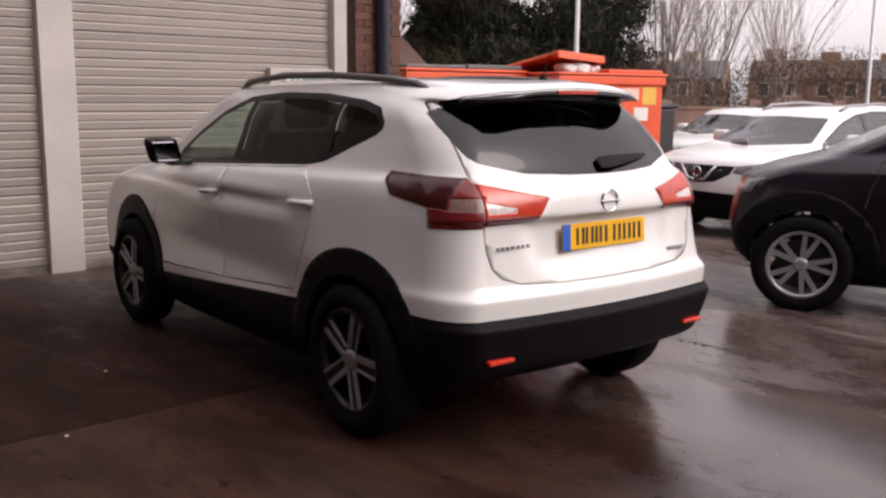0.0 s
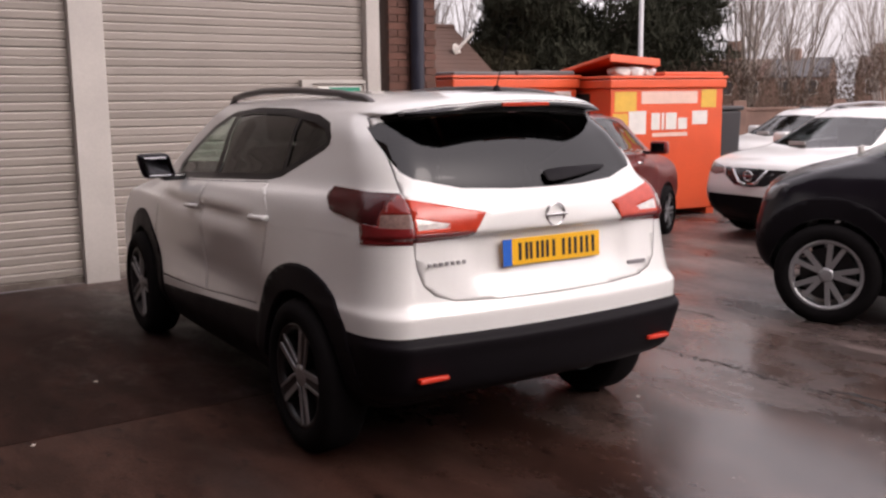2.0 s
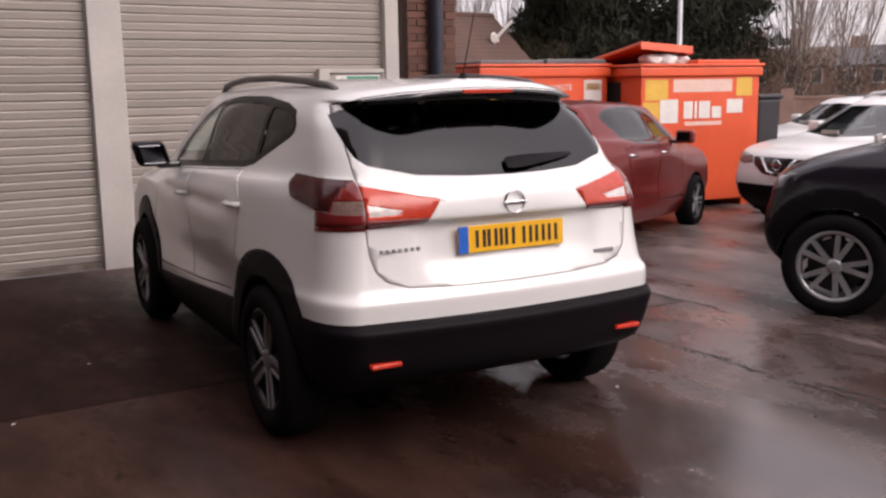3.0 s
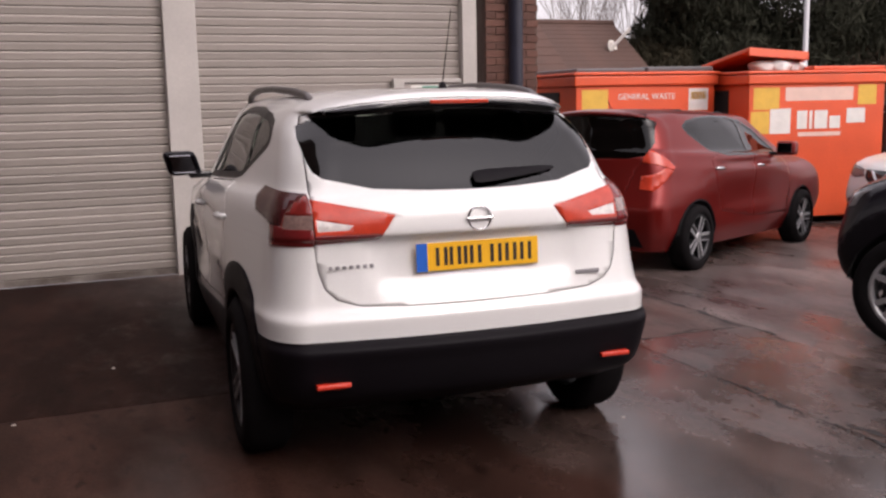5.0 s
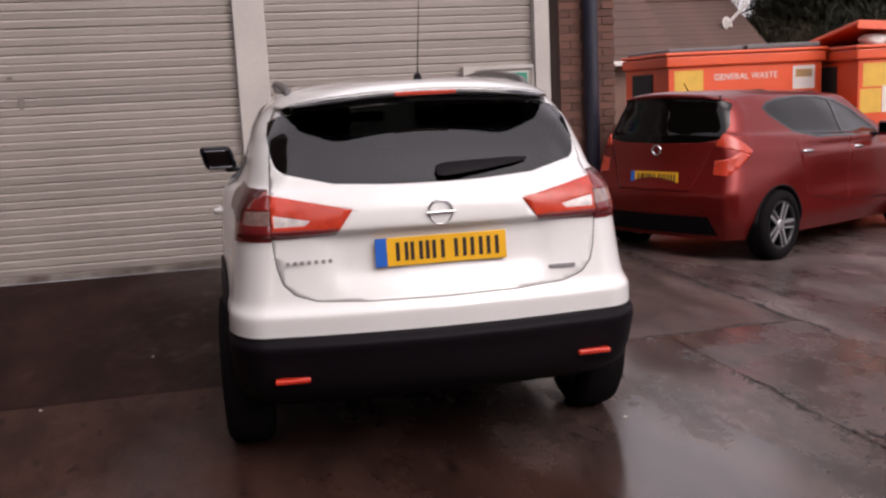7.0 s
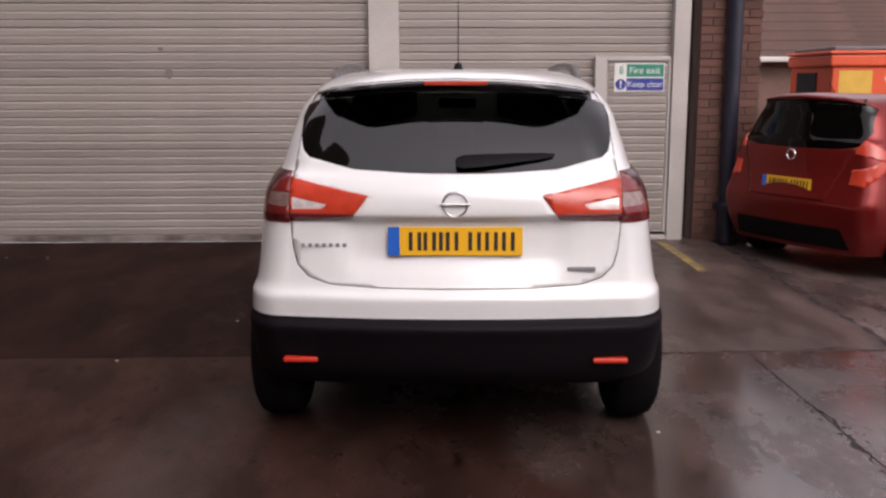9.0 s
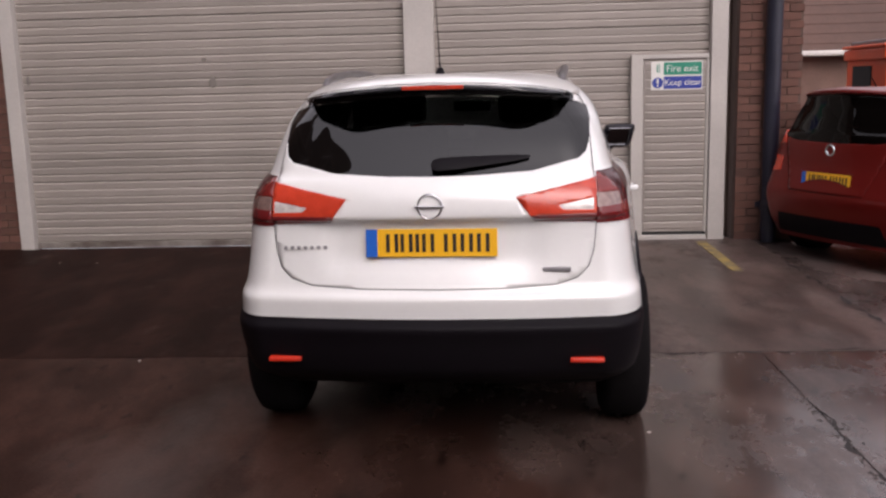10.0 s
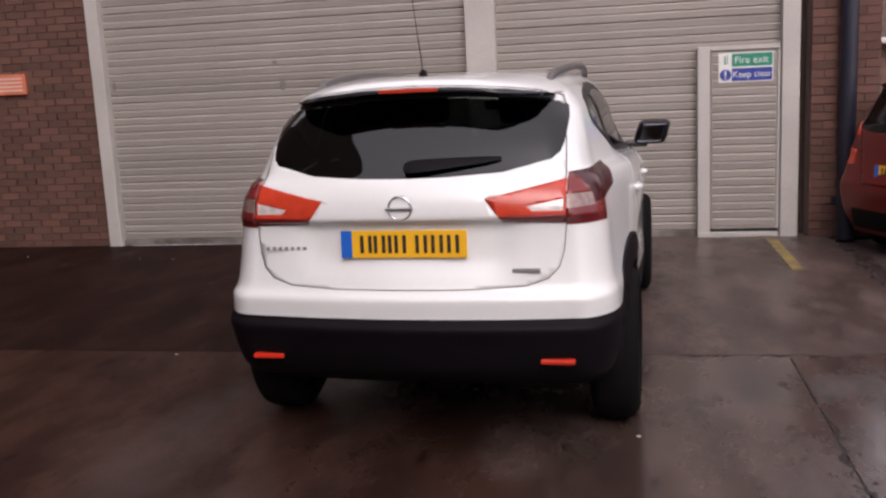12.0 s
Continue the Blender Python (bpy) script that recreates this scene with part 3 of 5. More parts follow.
def white_crossover(at):
    car = thing("car", "pearl white crossover car with black lower cladding, parked on wet concrete", "car", at)
    levels = [
        (0.24, 0.22, 0.44, 0.02, 0.74, 0.80, 0.14, 4.15, 0.74, 0.0),
        (0.40, 0.40, 0.065, 0.08, 0.82, 0.875, 0.16, 4.33, 0.80, 0.0),
        (0.535, 0.515, 0.014, 0.08, 0.835, 0.868, 0.16, 4.36, 0.80, 0.0),
        (0.590, 0.565, -0.004, 0.085, 0.837, 0.868, 0.16, 4.37, 0.80, 0.0),
        (0.630, 0.605, 0.024, 0.085, 0.835, 0.868, 0.16, 4.37, 0.80, 0.0),
        (0.700, 0.68, 0.018, 0.085, 0.83, 0.873, 0.16, 4.36, 0.80, 0.0),
        (0.75, 0.745, 0.046, 0.09, 0.815, 0.878, 0.16, 4.33, 0.80, 0.0),
        (0.90, 0.86, 0.075, 0.09, 0.80, 0.883, 0.16, 4.25, 0.79, 0.0),
        (1.00, 0.93, 0.085, 0.09, 0.795, 0.885, 0.17, 4.15, 0.78, 0.0)]
    levels += [
        (1.03, 0.96, 0.058, 0.10, 0.788, 0.88, 0.17, 4.05, 0.76, 0.0),
        (1.10, 1.00, 0.07, 0.11, 0.78, 0.87, 0.18, 3.85, 0.74, 0.0),
        (1.165, 1.05, 0.10, 0.13, 0.755, 0.845, 0.18, 3.50, 0.72, 0.0),
        (1.20, 1.095, 0.13, 0.15, 0.73, 0.79, 0.18, 3.46, 0.70, 0.0),
        (1.32, 1.245, 0.226, 0.125, 0.70, 0.735, 0.19, 3.20, 0.66, 0.0),
        (1.44, 1.385, 0.338, 0.12, 0.665, 0.69, 0.20, 2.94, 0.62, 0.01),
        (1.495, 1.455, 0.392, 0.115, 0.62, 0.645, 0.18, 2.80, 0.60, 0.02)]
    levels += [
        (1.518, 1.485, 0.270, 0.0, 0.585, 0.60, 0.25, 2.72, 0.58, 0.025),
        (1.540, 1.505, 0.276, 0.01, 0.525, 0.572, 0.24, 2.66, 0.55, 0.036),
        (1.558, 1.52, 0.30, 0.05, 0.42, 0.49, 0.18, 2.58, 0.47, 0.04),
        (1.570, 1.535, 0.40, 0.05, 0.22, 0.30, 0.06, 2.48, 0.36, 0.04)]
    wheels = [(0.77, 0.345), (3.416, 0.345)]
    bm = skin(levels, [w[0] for w in wheels], 1.6, rows=7, scallop=0.022)

    def tail(f):
        return f.calc_center_median().y < 0.66

    fittings(bm, car, wheels, 0.385, 0.505)
    # tail glass
    rear_glass = mirror2([(0, 1.492), (0.20, 1.488), (0.40, 1.474), (0.50, 1.466), (0.585, 1.458), (0.626, 1.437), (0.636, 1.39), (0.628, 1.30), (0.614, 1.262), (0.582, 1.237), (0.40, 1.196), (0.18, 1.185), (0, 1.183)])
    part("rear_window", lift(bm, inside(bm, rear_glass, "y", tail), -0.003), TINTED, car, "dark privacy glass", smooth=True)
    part("spoiler_underside", lift(bm, inside(bm, mirror2([(0, 1.538), (0.20, 1.533), (0.40, 1.518), (0.50, 1.504), (0.57, 1.489), (0.57, 1.43), (0, 1.43)]), "y", tail), 0.0), GLOSS_BLACK, car, "gloss black underside of the roof spoiler", smooth=True)
    # tail lamps, in two halves parted at the tailgate's edge
    for s in (-1, 1):
        here = (lambda f, s=s: tail(f) and f.calc_center_median().x * s > 0.2)
        def quad(*pts, s=s):
            return [(x * s, z) for x, z in pts]
        inside(bm, quad((0.648, 0.9), (1.2, 0.9), (1.2, 1.3), (0.648, 1.3)), "y", lambda f, s=s: f.calc_center_median().y < 0.9 and f.calc_center_median().x * s > 0.2)
        inner = quad((0.335, 1.100), (0.405, 1.008), (0.645, 0.997), (0.645, 1.163))
        lamp = new("tail_lamp")
        lamp.parent = car
        lamp["label"] = "red and clear tail lamp"
        part("clear_lens", lift(bm, inside(bm, quad((0.498, 1.066), (0.518, 1.049), (0.634, 1.046), (0.634, 1.090)), "y", here), 0.004), LAMP_CLEAR, lamp, smooth=True)
        part("dark_lens", lift(bm, inside(bm, quad((0.39, 1.030), (0.405, 1.008), (0.645, 0.997), (0.645, 1.032)), "y", here), 0.004, 0.012), LAMP_DARK, lamp, smooth=True)
        part("red_lens", lift(bm, inside(bm, inner, "y", here), 0.004, 0.012), LAMP_RED, lamp, smooth=True)
        out = (lambda f, s=s: f.calc_center_median().x * s > 0.647 and f.calc_center_median().y < 0.9)
        lamp = new("tail_lamp")
        lamp.parent = car
        lamp["label"] = "wrapped tail lamp with a clear middle"
        part("clear_lens", lift(bm, inside(bm, [(0.0, 1.052), (0.228, 1.056), (0.236, 1.104), (0.0, 1.112)], "x", out), 0.004), LAMP_RIBBED, lamp, smooth=True)
        part("dark_lens", lift(bm, inside(bm, [(0.0, 0.995), (0.315, 0.985), (0.335, 1.066), (0.0, 1.05)], "x", out), 0.004, 0.012), LAMP_DARK, lamp, smooth=True)
        part("red_lens", lift(bm, inside(bm, [(0.0, 1.03), (0.24, 1.06), (0.24, 1.182), (0.0, 1.170)], "x", out), 0.004, 0.012), LAMP_MID, lamp, smooth=True)
        part("smoked_lens", lift(bm, inside(bm, [(0.225, 1.05), (0.335, 1.066), (0.56, 1.10), (0.64, 1.168), (0.63, 1.192), (0.225, 1.182)], "x", out), 0.004, 0.012), LAMP_SMOKED, lamp, smooth=True)
    # side glass: front door, rear door and quarter window, with black pillars between
    for s in (-1, 1):
        side = (lambda f, s=s: f.calc_center_median().x * s > 0.4 and f.calc_center_median().y > 0.4)
        whole = [(2.98, 1.082), (1.27, 1.178), (1.14, 1.20), (0.80, 1.335), (0.765, 1.36), (0.765, 1.395), (0.83, 1.455), (0.98, 1.487), (1.35, 1.514), (1.80, 1.518), (2.15, 1.492), (2.46, 1.410), (2.74, 1.285), (2.95, 1.165)]
        panes = (("front_window", 2.08, 2.97, CLEAR), ("rear_door_window", 1.16, 2.00, SIDE_TINT), ("quarter_window", 0.6, 1.12, SIDE_TINT))
        for name, y0, y1, gm in panes:
            cut = [(y0, 0.9), (y1, 0.9), (y1, 1.6), (y0, 1.6)]
            inside(bm, cut, "x", side)
            got = inside(bm, grow(whole, -0.032), "x", lambda f, s=s, y0=y0, y1=y1: side(f) and y0 < f.calc_center_median().y < y1)
            part(name, lift(bm, got, -0.004), gm, car, smooth=True)
        part("window_frame", lift(bm, inside(bm, whole, "x", side), 0.001), TRIM_BLACK, car, "gloss black window surround", smooth=True)
    # windscreen
    front = (lambda f: f.calc_center_median().y > 2.3 and f.normal.y > 0.2 and f.normal.z > 0.2)
    part("windscreen", lift(bm, inside(bm, mirror2([(0, 1.465), (0.48, 1.45), (0.62, 1.16), (0, 1.12)]), "y", front), -0.003), CLEAR, car, smooth=True)
    # tailgate
    gate = mirror2([(0, 1.546), (0.20, 1.541), (0.40, 1.526), (0.52, 1.507), (0.600, 1.478), (0.626, 1.42), (0.630, 1.36), (0.640, 1.26), (0.648, 1.20), (0.651, 1.10), (0.648, 1.0), (0.638, 0.89), (0.618, 0.825), (0.575, 0.782), (0.49, 0.756), (0.30, 0.745), (0, 0.742)])
    panel(bm, car, "tailgate", gate, "y", tail, WHITE_PAINT, 0.0035)
    # black lower bumper and sills
    low = inside(bm, [(-1.2, 0.1), (1.2, 0.1), (1.2, 0.630), (0.72, 0.630), (-0.72, 0.630), (-1.2, 0.630)], "y", lambda f: f.calc_center_median().y < 0.80)
    part("rear_bumper_cladding", lift(bm, low, 0.004, 0.02), BLACK_PLASTIC, car, "black lower bumper", smooth=True)
    for s in (-1, 1):
        low = inside(bm, [(0.7, 0.1), (3.3, 0.1), (3.3, 0.39), (0.7, 0.59)], "x", lambda f, s=s: f.calc_center_median().x * s > 0 and f.calc_center_median().y > 0.75)
        part("sill_cladding", lift(bm, low, 0.004, 0.02), BLACK_PLASTIC, car, "black sill cladding", smooth=True)
    low = inside(bm, [(3.3, 0.1), (4.5, 0.1), (4.5, 0.42), (3.3, 0.44)], "x")
    part("front_bumper_cladding", lift(bm, low, 0.004, 0.02), BLACK_PLASTIC, car, "black lower bumper", smooth=True)
    for s in (-1, 1):
        side = (lambda f, s=s: f.calc_center_median().x * s > 0.4)
        panel(bm, car, "front_door", [(2.04, 0.52), (3.0, 0.47), (3.06, 0.75), (2.96, 1.075), (2.04, 1.128)], "x", side, WHITE_PAINT, 0.0032)
        panel(bm, car, "rear_door", [(2.03, 0.52), (2.03, 1.128), (1.27, 1.170), (1.16, 1.13), (1.10, 1.06), (1.09, 0.98), (1.12, 0.86), (1.28, 0.58)], "x", side, WHITE_PAINT, 0.0032)
        for yh in (1.18, 2.18):
            zh = 1.0 + (1.6 - yh) * 0.03
            grip = tube([(s * 0.868, yh - 0.10, zh + 0.004), (s * 0.893, yh - 0.075, zh + 0.004), (s * 0.898, yh, zh), (s * 0.895, yh + 0.075, zh - 0.004), (s * 0.868, yh + 0.10, zh - 0.004)], 0.014, 10)
            part("door_handle", grip, WHITE_PAINT, car, smooth=True)
        # mirror
        bm2 = boxes((-0.105, 0.095, -0.05, 0.055, -0.075, 0.075), bevel=0.03)
        for v in bm2.verts:
            if v.co.y > 0.02:
                v.co.x *= 0.75
                v.co.z *= 0.7
        for v in bm2.verts:
            v.co.x += s * 0.28 * v.co.z - s * 0.012
        bmesh.ops.translate(bm2, vec=(s * 0.945, 2.68, 1.178), verts=bm2.verts)
        shell = part("door_mirror", bm2, DARK_PAINT, car, "gloss black door mirror", smooth=True)
        glass_face = boxes((s * 0.945 - 0.082, s * 0.945 + 0.074, 2.622, 2.628, 1.116, 1.240), bevel=0.016)
        for v in glass_face.verts:
            v.co.x += s * 0.28 * (v.co.z - 1.178) - s * 0.012
        part("mirror_glass", glass_face, MIRROR, shell)
        part("mirror_foot", boxes((min(s * 0.76, s * 0.90), max(s * 0.76, s * 0.90), 2.65, 2.75, 1.085, 1.125), bevel=0.012), GLOSS_BLACK, shell)
        for yp in (1.14, 2.04):
            part("pillar_trim", tube([(s * 0.745, yp, 1.10), (s * 0.645, yp, 1.30), (s * 0.555, yp, 1.44)], 0.028, 8), INTERIOR, car)
        # roof rail
        rail = tube([(s * 0.525, 0.62, 1.515), (s * 0.53, 0.74, 1.560), (s * 0.545, 0.95, 1.582), (s * 0.56, 1.4, 1.603), (s * 0.56, 1.85, 1.604), (s * 0.55, 2.15, 1.588), (s * 0.54, 2.34, 1.568), (s * 0.53, 2.46, 1.51)], 0.018, 10)
        part("roof_rail", rail, RAIL, car, "satin grey roof rail", smooth=True)
        # reflectors
        part("reflector", boxes((min(s * 0.54, s * 0.675), max(s * 0.54, s * 0.675), 0.050, 0.085, 0.448, 0.468), bevel=0.006), REFLECTOR, car, "red bumper reflector")
        for yw, zw in wheels:
            wheel(car, s * 0.795, yw, 0.345, 0.236, s, 5, face=ALLOY)
    part("body", bm, WHITE_PAINT, car, smooth=True)
    # under the tail
    part("under_tray", boxes((-0.68, 0.68, 0.62, 4.0, 0.21, 0.30), bevel=0.02), GAP, car)
    part("axle_beam", boxes((-0.70, 0.70, 0.70, 0.80, 0.22, 0.30), bevel=0.02), GAP, car)
    part("diffuser_strip", boxes((-0.36, 0.36, 0.212, 0.25, 0.345, 0.366), bevel=0.006), DULL, car, "satin silver diffuser strip")
    part("tailpipe", lathe([(0.55, 0.026), (0.27, 0.026), (0.268, 0.023), (0.30, 0.021), (0.40, 0.001)], 16, "y"), DULL, car, at=pose(0.26, 0, 0.335))
    # tailgate details
    part("high_brake_lamp", boxes((-0.125, 0.125, 0.264, 0.300, 1.519, 1.5345), bevel=0.003), LAMP_RED, car, "red high brake lamp")
    ring = lathe([(0.0, 0.042), (-0.007, 0.0445), (-0.007, 0.049), (0.0, 0.0515)], 36, "y")
    bmesh.ops.translate(ring, vec=(0, 0.063, 1.072), verts=ring.verts)
    badge = part("badge_ring", ring, CHROME, car, "plain chrome ring badge", smooth=True)
    part("badge_bar", boxes((-0.058, 0.058, 0.049, 0.062, 1.067, 1.077), bevel=0.003), CHROME, badge)
    for i in range(7):
        part("letter_bar", boxes((-0.60 + i * 0.027, -0.586 + i * 0.027, 0.104, 0.114, 0.899, 0.914), bevel=0.002), SATIN, car, "plain chrome bar")
    part("trim_badge", boxes((0.435, 0.545, 0.085, 0.10, 0.808, 0.826), bevel=0.003), SATIN, car, "plain chrome strip")
    bars_plate(car, pose(0, 0.086, 0.926, -3))
    blade = lathe([(0.0, 0.001), (0.006, 0.018), (0.03, 0.024), (0.10, 0.024), (0.22, 0.018), (0.33, 0.012), (0.385, 0.006), (0.39, 0.001)], 12)
    for v in blade.verts:
        x, across = v.co.x, v.co.z
        v.co.z = 1.226 + 0.06 * x + across
        v.co.y = 0.13 + 0.87 * (v.co.z - 1.2) + 0.30 * x * x - 0.014 + v.co.y * 0.4
    part("rear_wiper", blade, BLACK_PLASTIC, car, "black rear wiper")
    # aerial
    foot = lathe([(0.0, 0.03), (0.02, 0.022), (0.05, 0.012), (0.05, 0.001)], 16, "z")
    bmesh.ops.translate(foot, vec=(0.01, 0.50, 1.558), verts=foot.verts)
    aerial = part("aerial_foot", foot, BLACK_PLASTIC, car, smooth=True)
    part("aerial_mast", tube([(0.01, 0.50, 1.60), (0.01, 0.38, 1.90)], 0.0028, 8, 0.0016), BLACK_PLASTIC, aerial)
    # cabin
    part("cabin_floor", boxes((-0.62, 0.62, 0.30, 3.3, 0.80, 0.86), bevel=0.02), INTERIOR, car)
    for x in (-0.36, 0.36):
        seat(car, x, 1.05, 0.82)
        seat(car, x, 1.95, 0.80)
    part("dashboard", boxes((-0.62, 0.62, 2.75, 3.2, 0.86, 1.06), bevel=0.05), INTERIOR, car)
    part("rear_view_mirror", boxes((-0.12, 0.12, 2.55, 2.58, 1.36, 1.42), bevel=0.01), INTERIOR, car)
    return car


# ---- other vehicles ----
def car_levels(sx, sy, sz, tail=0.0, nose=0.0, high=0.0):
    """Levels of a plain hatchback skin, scaled to size; tail steepens the rear."""
    base = [
        (0.22, 0.22, 0.14, 0.06, 0.74, 0.80, 0.14, 4.15, 0.72, 0.0),
        (0.42, 0.42, 0.04, 0.08, 0.82, 0.872, 0.16, 4.34, 0.80, 0.0),
        (0.62, 0.58, 0.0, 0.085, 0.835, 0.868, 0.16, 4.37, 0.82, 0.0),
        (0.74, 0.72, 0.03, 0.09, 0.825, 0.876, 0.16, 4.34, 0.82, 0.0),
        (0.90, 0.84, 0.07, 0.09, 0.80, 0.885, 0.16, 4.28, 0.81, 0.0),
        (1.02, 0.92, 0.08, 0.10, 0.79, 0.88, 0.17, 4.16, 0.79, 0.0),
        (1.10, 0.985, 0.09, 0.11, 0.775, 0.865, 0.18, 3.95, 0.76, 0.0),
        (1.165, 1.05, 0.11, 0.13, 0.755, 0.84, 0.18, 3.50, 0.72, 0.0)]
    base += [
        (1.20, 1.075, 0.13, 0.15, 0.73, 0.79, 0.18, 3.42, 0.70, 0.0),
        (1.32, 1.20, 0.19, 0.16, 0.69, 0.735, 0.18, 3.12, 0.66, 0.0),
        (1.44, 1.33, 0.25, 0.17, 0.64, 0.685, 0.17, 2.85, 0.62, 0.015),
        (1.50, 1.40, 0.26, 0.17, 0.60, 0.645, 0.16, 2.70, 0.60, 0.03),
        (1.525, 1.43, 0.23, 0.16, 0.555, 0.61, 0.14, 2.62, 0.58, 0.035),
        (1.545, 1.45, 0.25, 0.14, 0.48, 0.55, 0.12, 2.58, 0.53, 0.035),
        (1.557, 1.465, 0.32, 0.10, 0.32, 0.40, 0.08, 2.50, 0.40, 0.035),
        (1.565, 1.475, 0.40, 0.05, 0.15, 0.20, 0.04, 2.40, 0.32, 0.035)]
    res = []
    for zr, zf, yr, bow, wr, w, rc, yf, wf, arch in base:
        res.append((zr * sz, (zf + high * max(0.0, 1 - abs(zf - 0.86) / 0.22)) * sz, (yr - tail * max(0, zr - 1.1)) * sy, bow, wr * sx, w * sx, rc * sx, yf * sy - nose * min(1.0, max(0.0, (yf - 3.5) / 0.6)), wf * sx, arch))
    return res


def islands(bm):
    """The separate pieces of a mesh, each as a mesh of its own."""
    todo, found = set(bm.verts), []
    while todo:
        start = todo.pop()
        group, edge = {start}, [start]
        while edge:
            for e in edge.pop().link_edges:
                for v in e.verts:
                    if v in todo:
                        todo.discard(v)
                        group.add(v)
                        edge.append(v)
        one = bmesh.new()
        twin = {v: one.verts.new(v.co) for v in group}
        for f in {f for v in group for f in v.link_faces}:
            one.faces.new([twin[v] for v in f.verts])
        if len(group) > 12:
            found.append(one)
    return found


def plain_car(name, label, at, paint, sx, sy, sz, tail, wheel_r, rim_r, twin, glass_mat, front=True, rear=True, rails=True, black_low=True, plate=True, nose_cut=0.0, clad=None, low_windows=False):
    car = thing(name, label, "car", at)
    wheels = [(0.77 * sy, wheel_r), (3.43 * sy, wheel_r)]
    bm = skin(car_levels(sx, sy, sz, tail, nose_cut, 0.07 if front else 0.0), [w[0] for w in wheels], 1.6 * sy, rows=4)
    fittings(bm, car, wheels, wheel_r + 0.035, wheel_r + (clad or (0.13 if black_low else 0.05)), 0.868 * sx)
    for s in (-1, 1):
        side = (lambda f, s=s: f.calc_center_median().x * s > 0.35 and 0.4 < f.calc_center_median().y < 3.2 * sy)
        whole = [(2.93, 1.085), (1.27, 1.165), (1.00, 1.20), (0.66, 1.31), (0.62, 1.36), (0.74, 1.44), (0.95, 1.482), (1.35, 1.502), (1.80, 1.50), (2.15, 1.46), (2.46, 1.365), (2.90, 1.15)]
        if low_windows:
            whole = [(2.95, 1.08), (1.40, 1.105), (1.12, 1.16), (0.80, 1.33), (0.74, 1.40), (0.84, 1.455), (1.05, 1.487), (1.40, 1.508), (1.80, 1.503), (2.15, 1.462), (2.46, 1.367), (2.92, 1.14)]
        whole = [(y * sy, z * sz) for y, z in whole]
        for nm, y0, y1 in (("front_window", 2.07 * sy, 2.9 * sy), ("rear_window", 0.5 * sy, 2.01 * sy)):
            inside(bm, [(y0, 0.8), (y1, 0.8), (y1, 1.9), (y0, 1.9)], "x", side)
            got = inside(bm, grow(whole, -0.02), "x", lambda f, s=s, y0=y0, y1=y1: side(f) and y0 < f.calc_center_median().y < y1)
            part(nm, lift(bm, got, -0.004), glass_mat, car, smooth=True)
        part("window_frame", lift(bm, inside(bm, whole, "x", side), 0.001), GLOSS_BLACK, car, smooth=True)
        panel(bm, car, "front_door", [(y * sy, z * sz) for y, z in [(2.04, 0.45), (3.0, 0.42), (3.06, 0.75), (2.96, 1.07), (2.04, 1.12)]], "x", side, paint, 0.0025)
        panel(bm, car, "rear_door", [(y * sy, z * sz) for y, z in [(2.03, 0.45), (2.03, 1.12), (1.27, 1.155), (1.06, 1.08), (1.12, 0.86), (1.28, 0.55)]], "x", side, paint, 0.0025)
        for yh in (1.22, 2.2):
            grip = tube([(s * 0.862 * sx, (yh - 0.10) * sy, 0.985 * sz), (s * 0.892 * sx, (yh - 0.07) * sy, 0.987 * sz), (s * 0.892 * sx, (yh + 0.07) * sy, 0.983 * sz), (s * 0.862 * sx, (yh + 0.10) * sy, 0.98 * sz)], 0.014, 8)
            part("door_handle", grip, CHROME if not front else paint, car, "bright door handle", smooth=True)
        bm2 = boxes((-0.10, 0.10, -0.05, 0.09, -0.07, 0.075), bevel=0.03)
        bmesh.ops.translate(bm2, vec=(s * 0.96 * sx, 2.66 * sy, 1.15 * sz), verts=bm2.verts)
        shell = part("door_mirror", bm2, paint, car, smooth=True)
        part("mirror_glass", boxes((s * 0.96 * sx - 0.075, s * 0.96 * sx + 0.075, 2.66 * sy - 0.056, 2.66 * sy - 0.048, 1.15 * sz - 0.05, 1.15 * sz + 0.055), bevel=0.003), MIRROR, shell)
        part("mirror_foot", boxes((min(s * 0.76 * sx, s * 0.92 * sx), max(s * 0.76 * sx, s * 0.92 * sx), 2.64 * sy, 2.72 * sy, 1.07 * sz, 1.11 * sz), bevel=0.01), GLOSS_BLACK, shell)
        if rails:
            rail = tube([(s * 0.53 * sx, 0.62 * sy, 1.53 * sz), (s * 0.54 * sx, 0.8 * sy, 1.57 * sz), (s * 0.56 * sx, 1.5 * sy, 1.60 * sz), (s * 0.55 * sx, 2.2 * sy, 1.57 * sz), (s * 0.54 * sx, 2.38 * sy, 1.50 * sz)], 0.018, 8)
            part("roof_rail", rail, SATIN, car, smooth=True)
        for yw, r in wheels:
            wheel(car, s * (0.80 * sx + 0.0), yw, r, rim_r, s, 5, twin=twin)
    front_on = (lambda f: f.calc_center_median().y > 2.2 * sy and f.normal.y > 0.15 and f.normal.z > 0.25)
    part("windscreen", lift(bm, inside(bm, mirror2([(0, 1.435 * sz), (0.55 * sx, 1.415 * sz), (0.68 * sx, 1.12 * sz), (0, 1.075 * sz)]), "y", front_on), -0.003), glass_mat, car, smooth=True)
    nose = (lambda f: f.calc_center_median().y > 3.55 * sy - nose_cut)
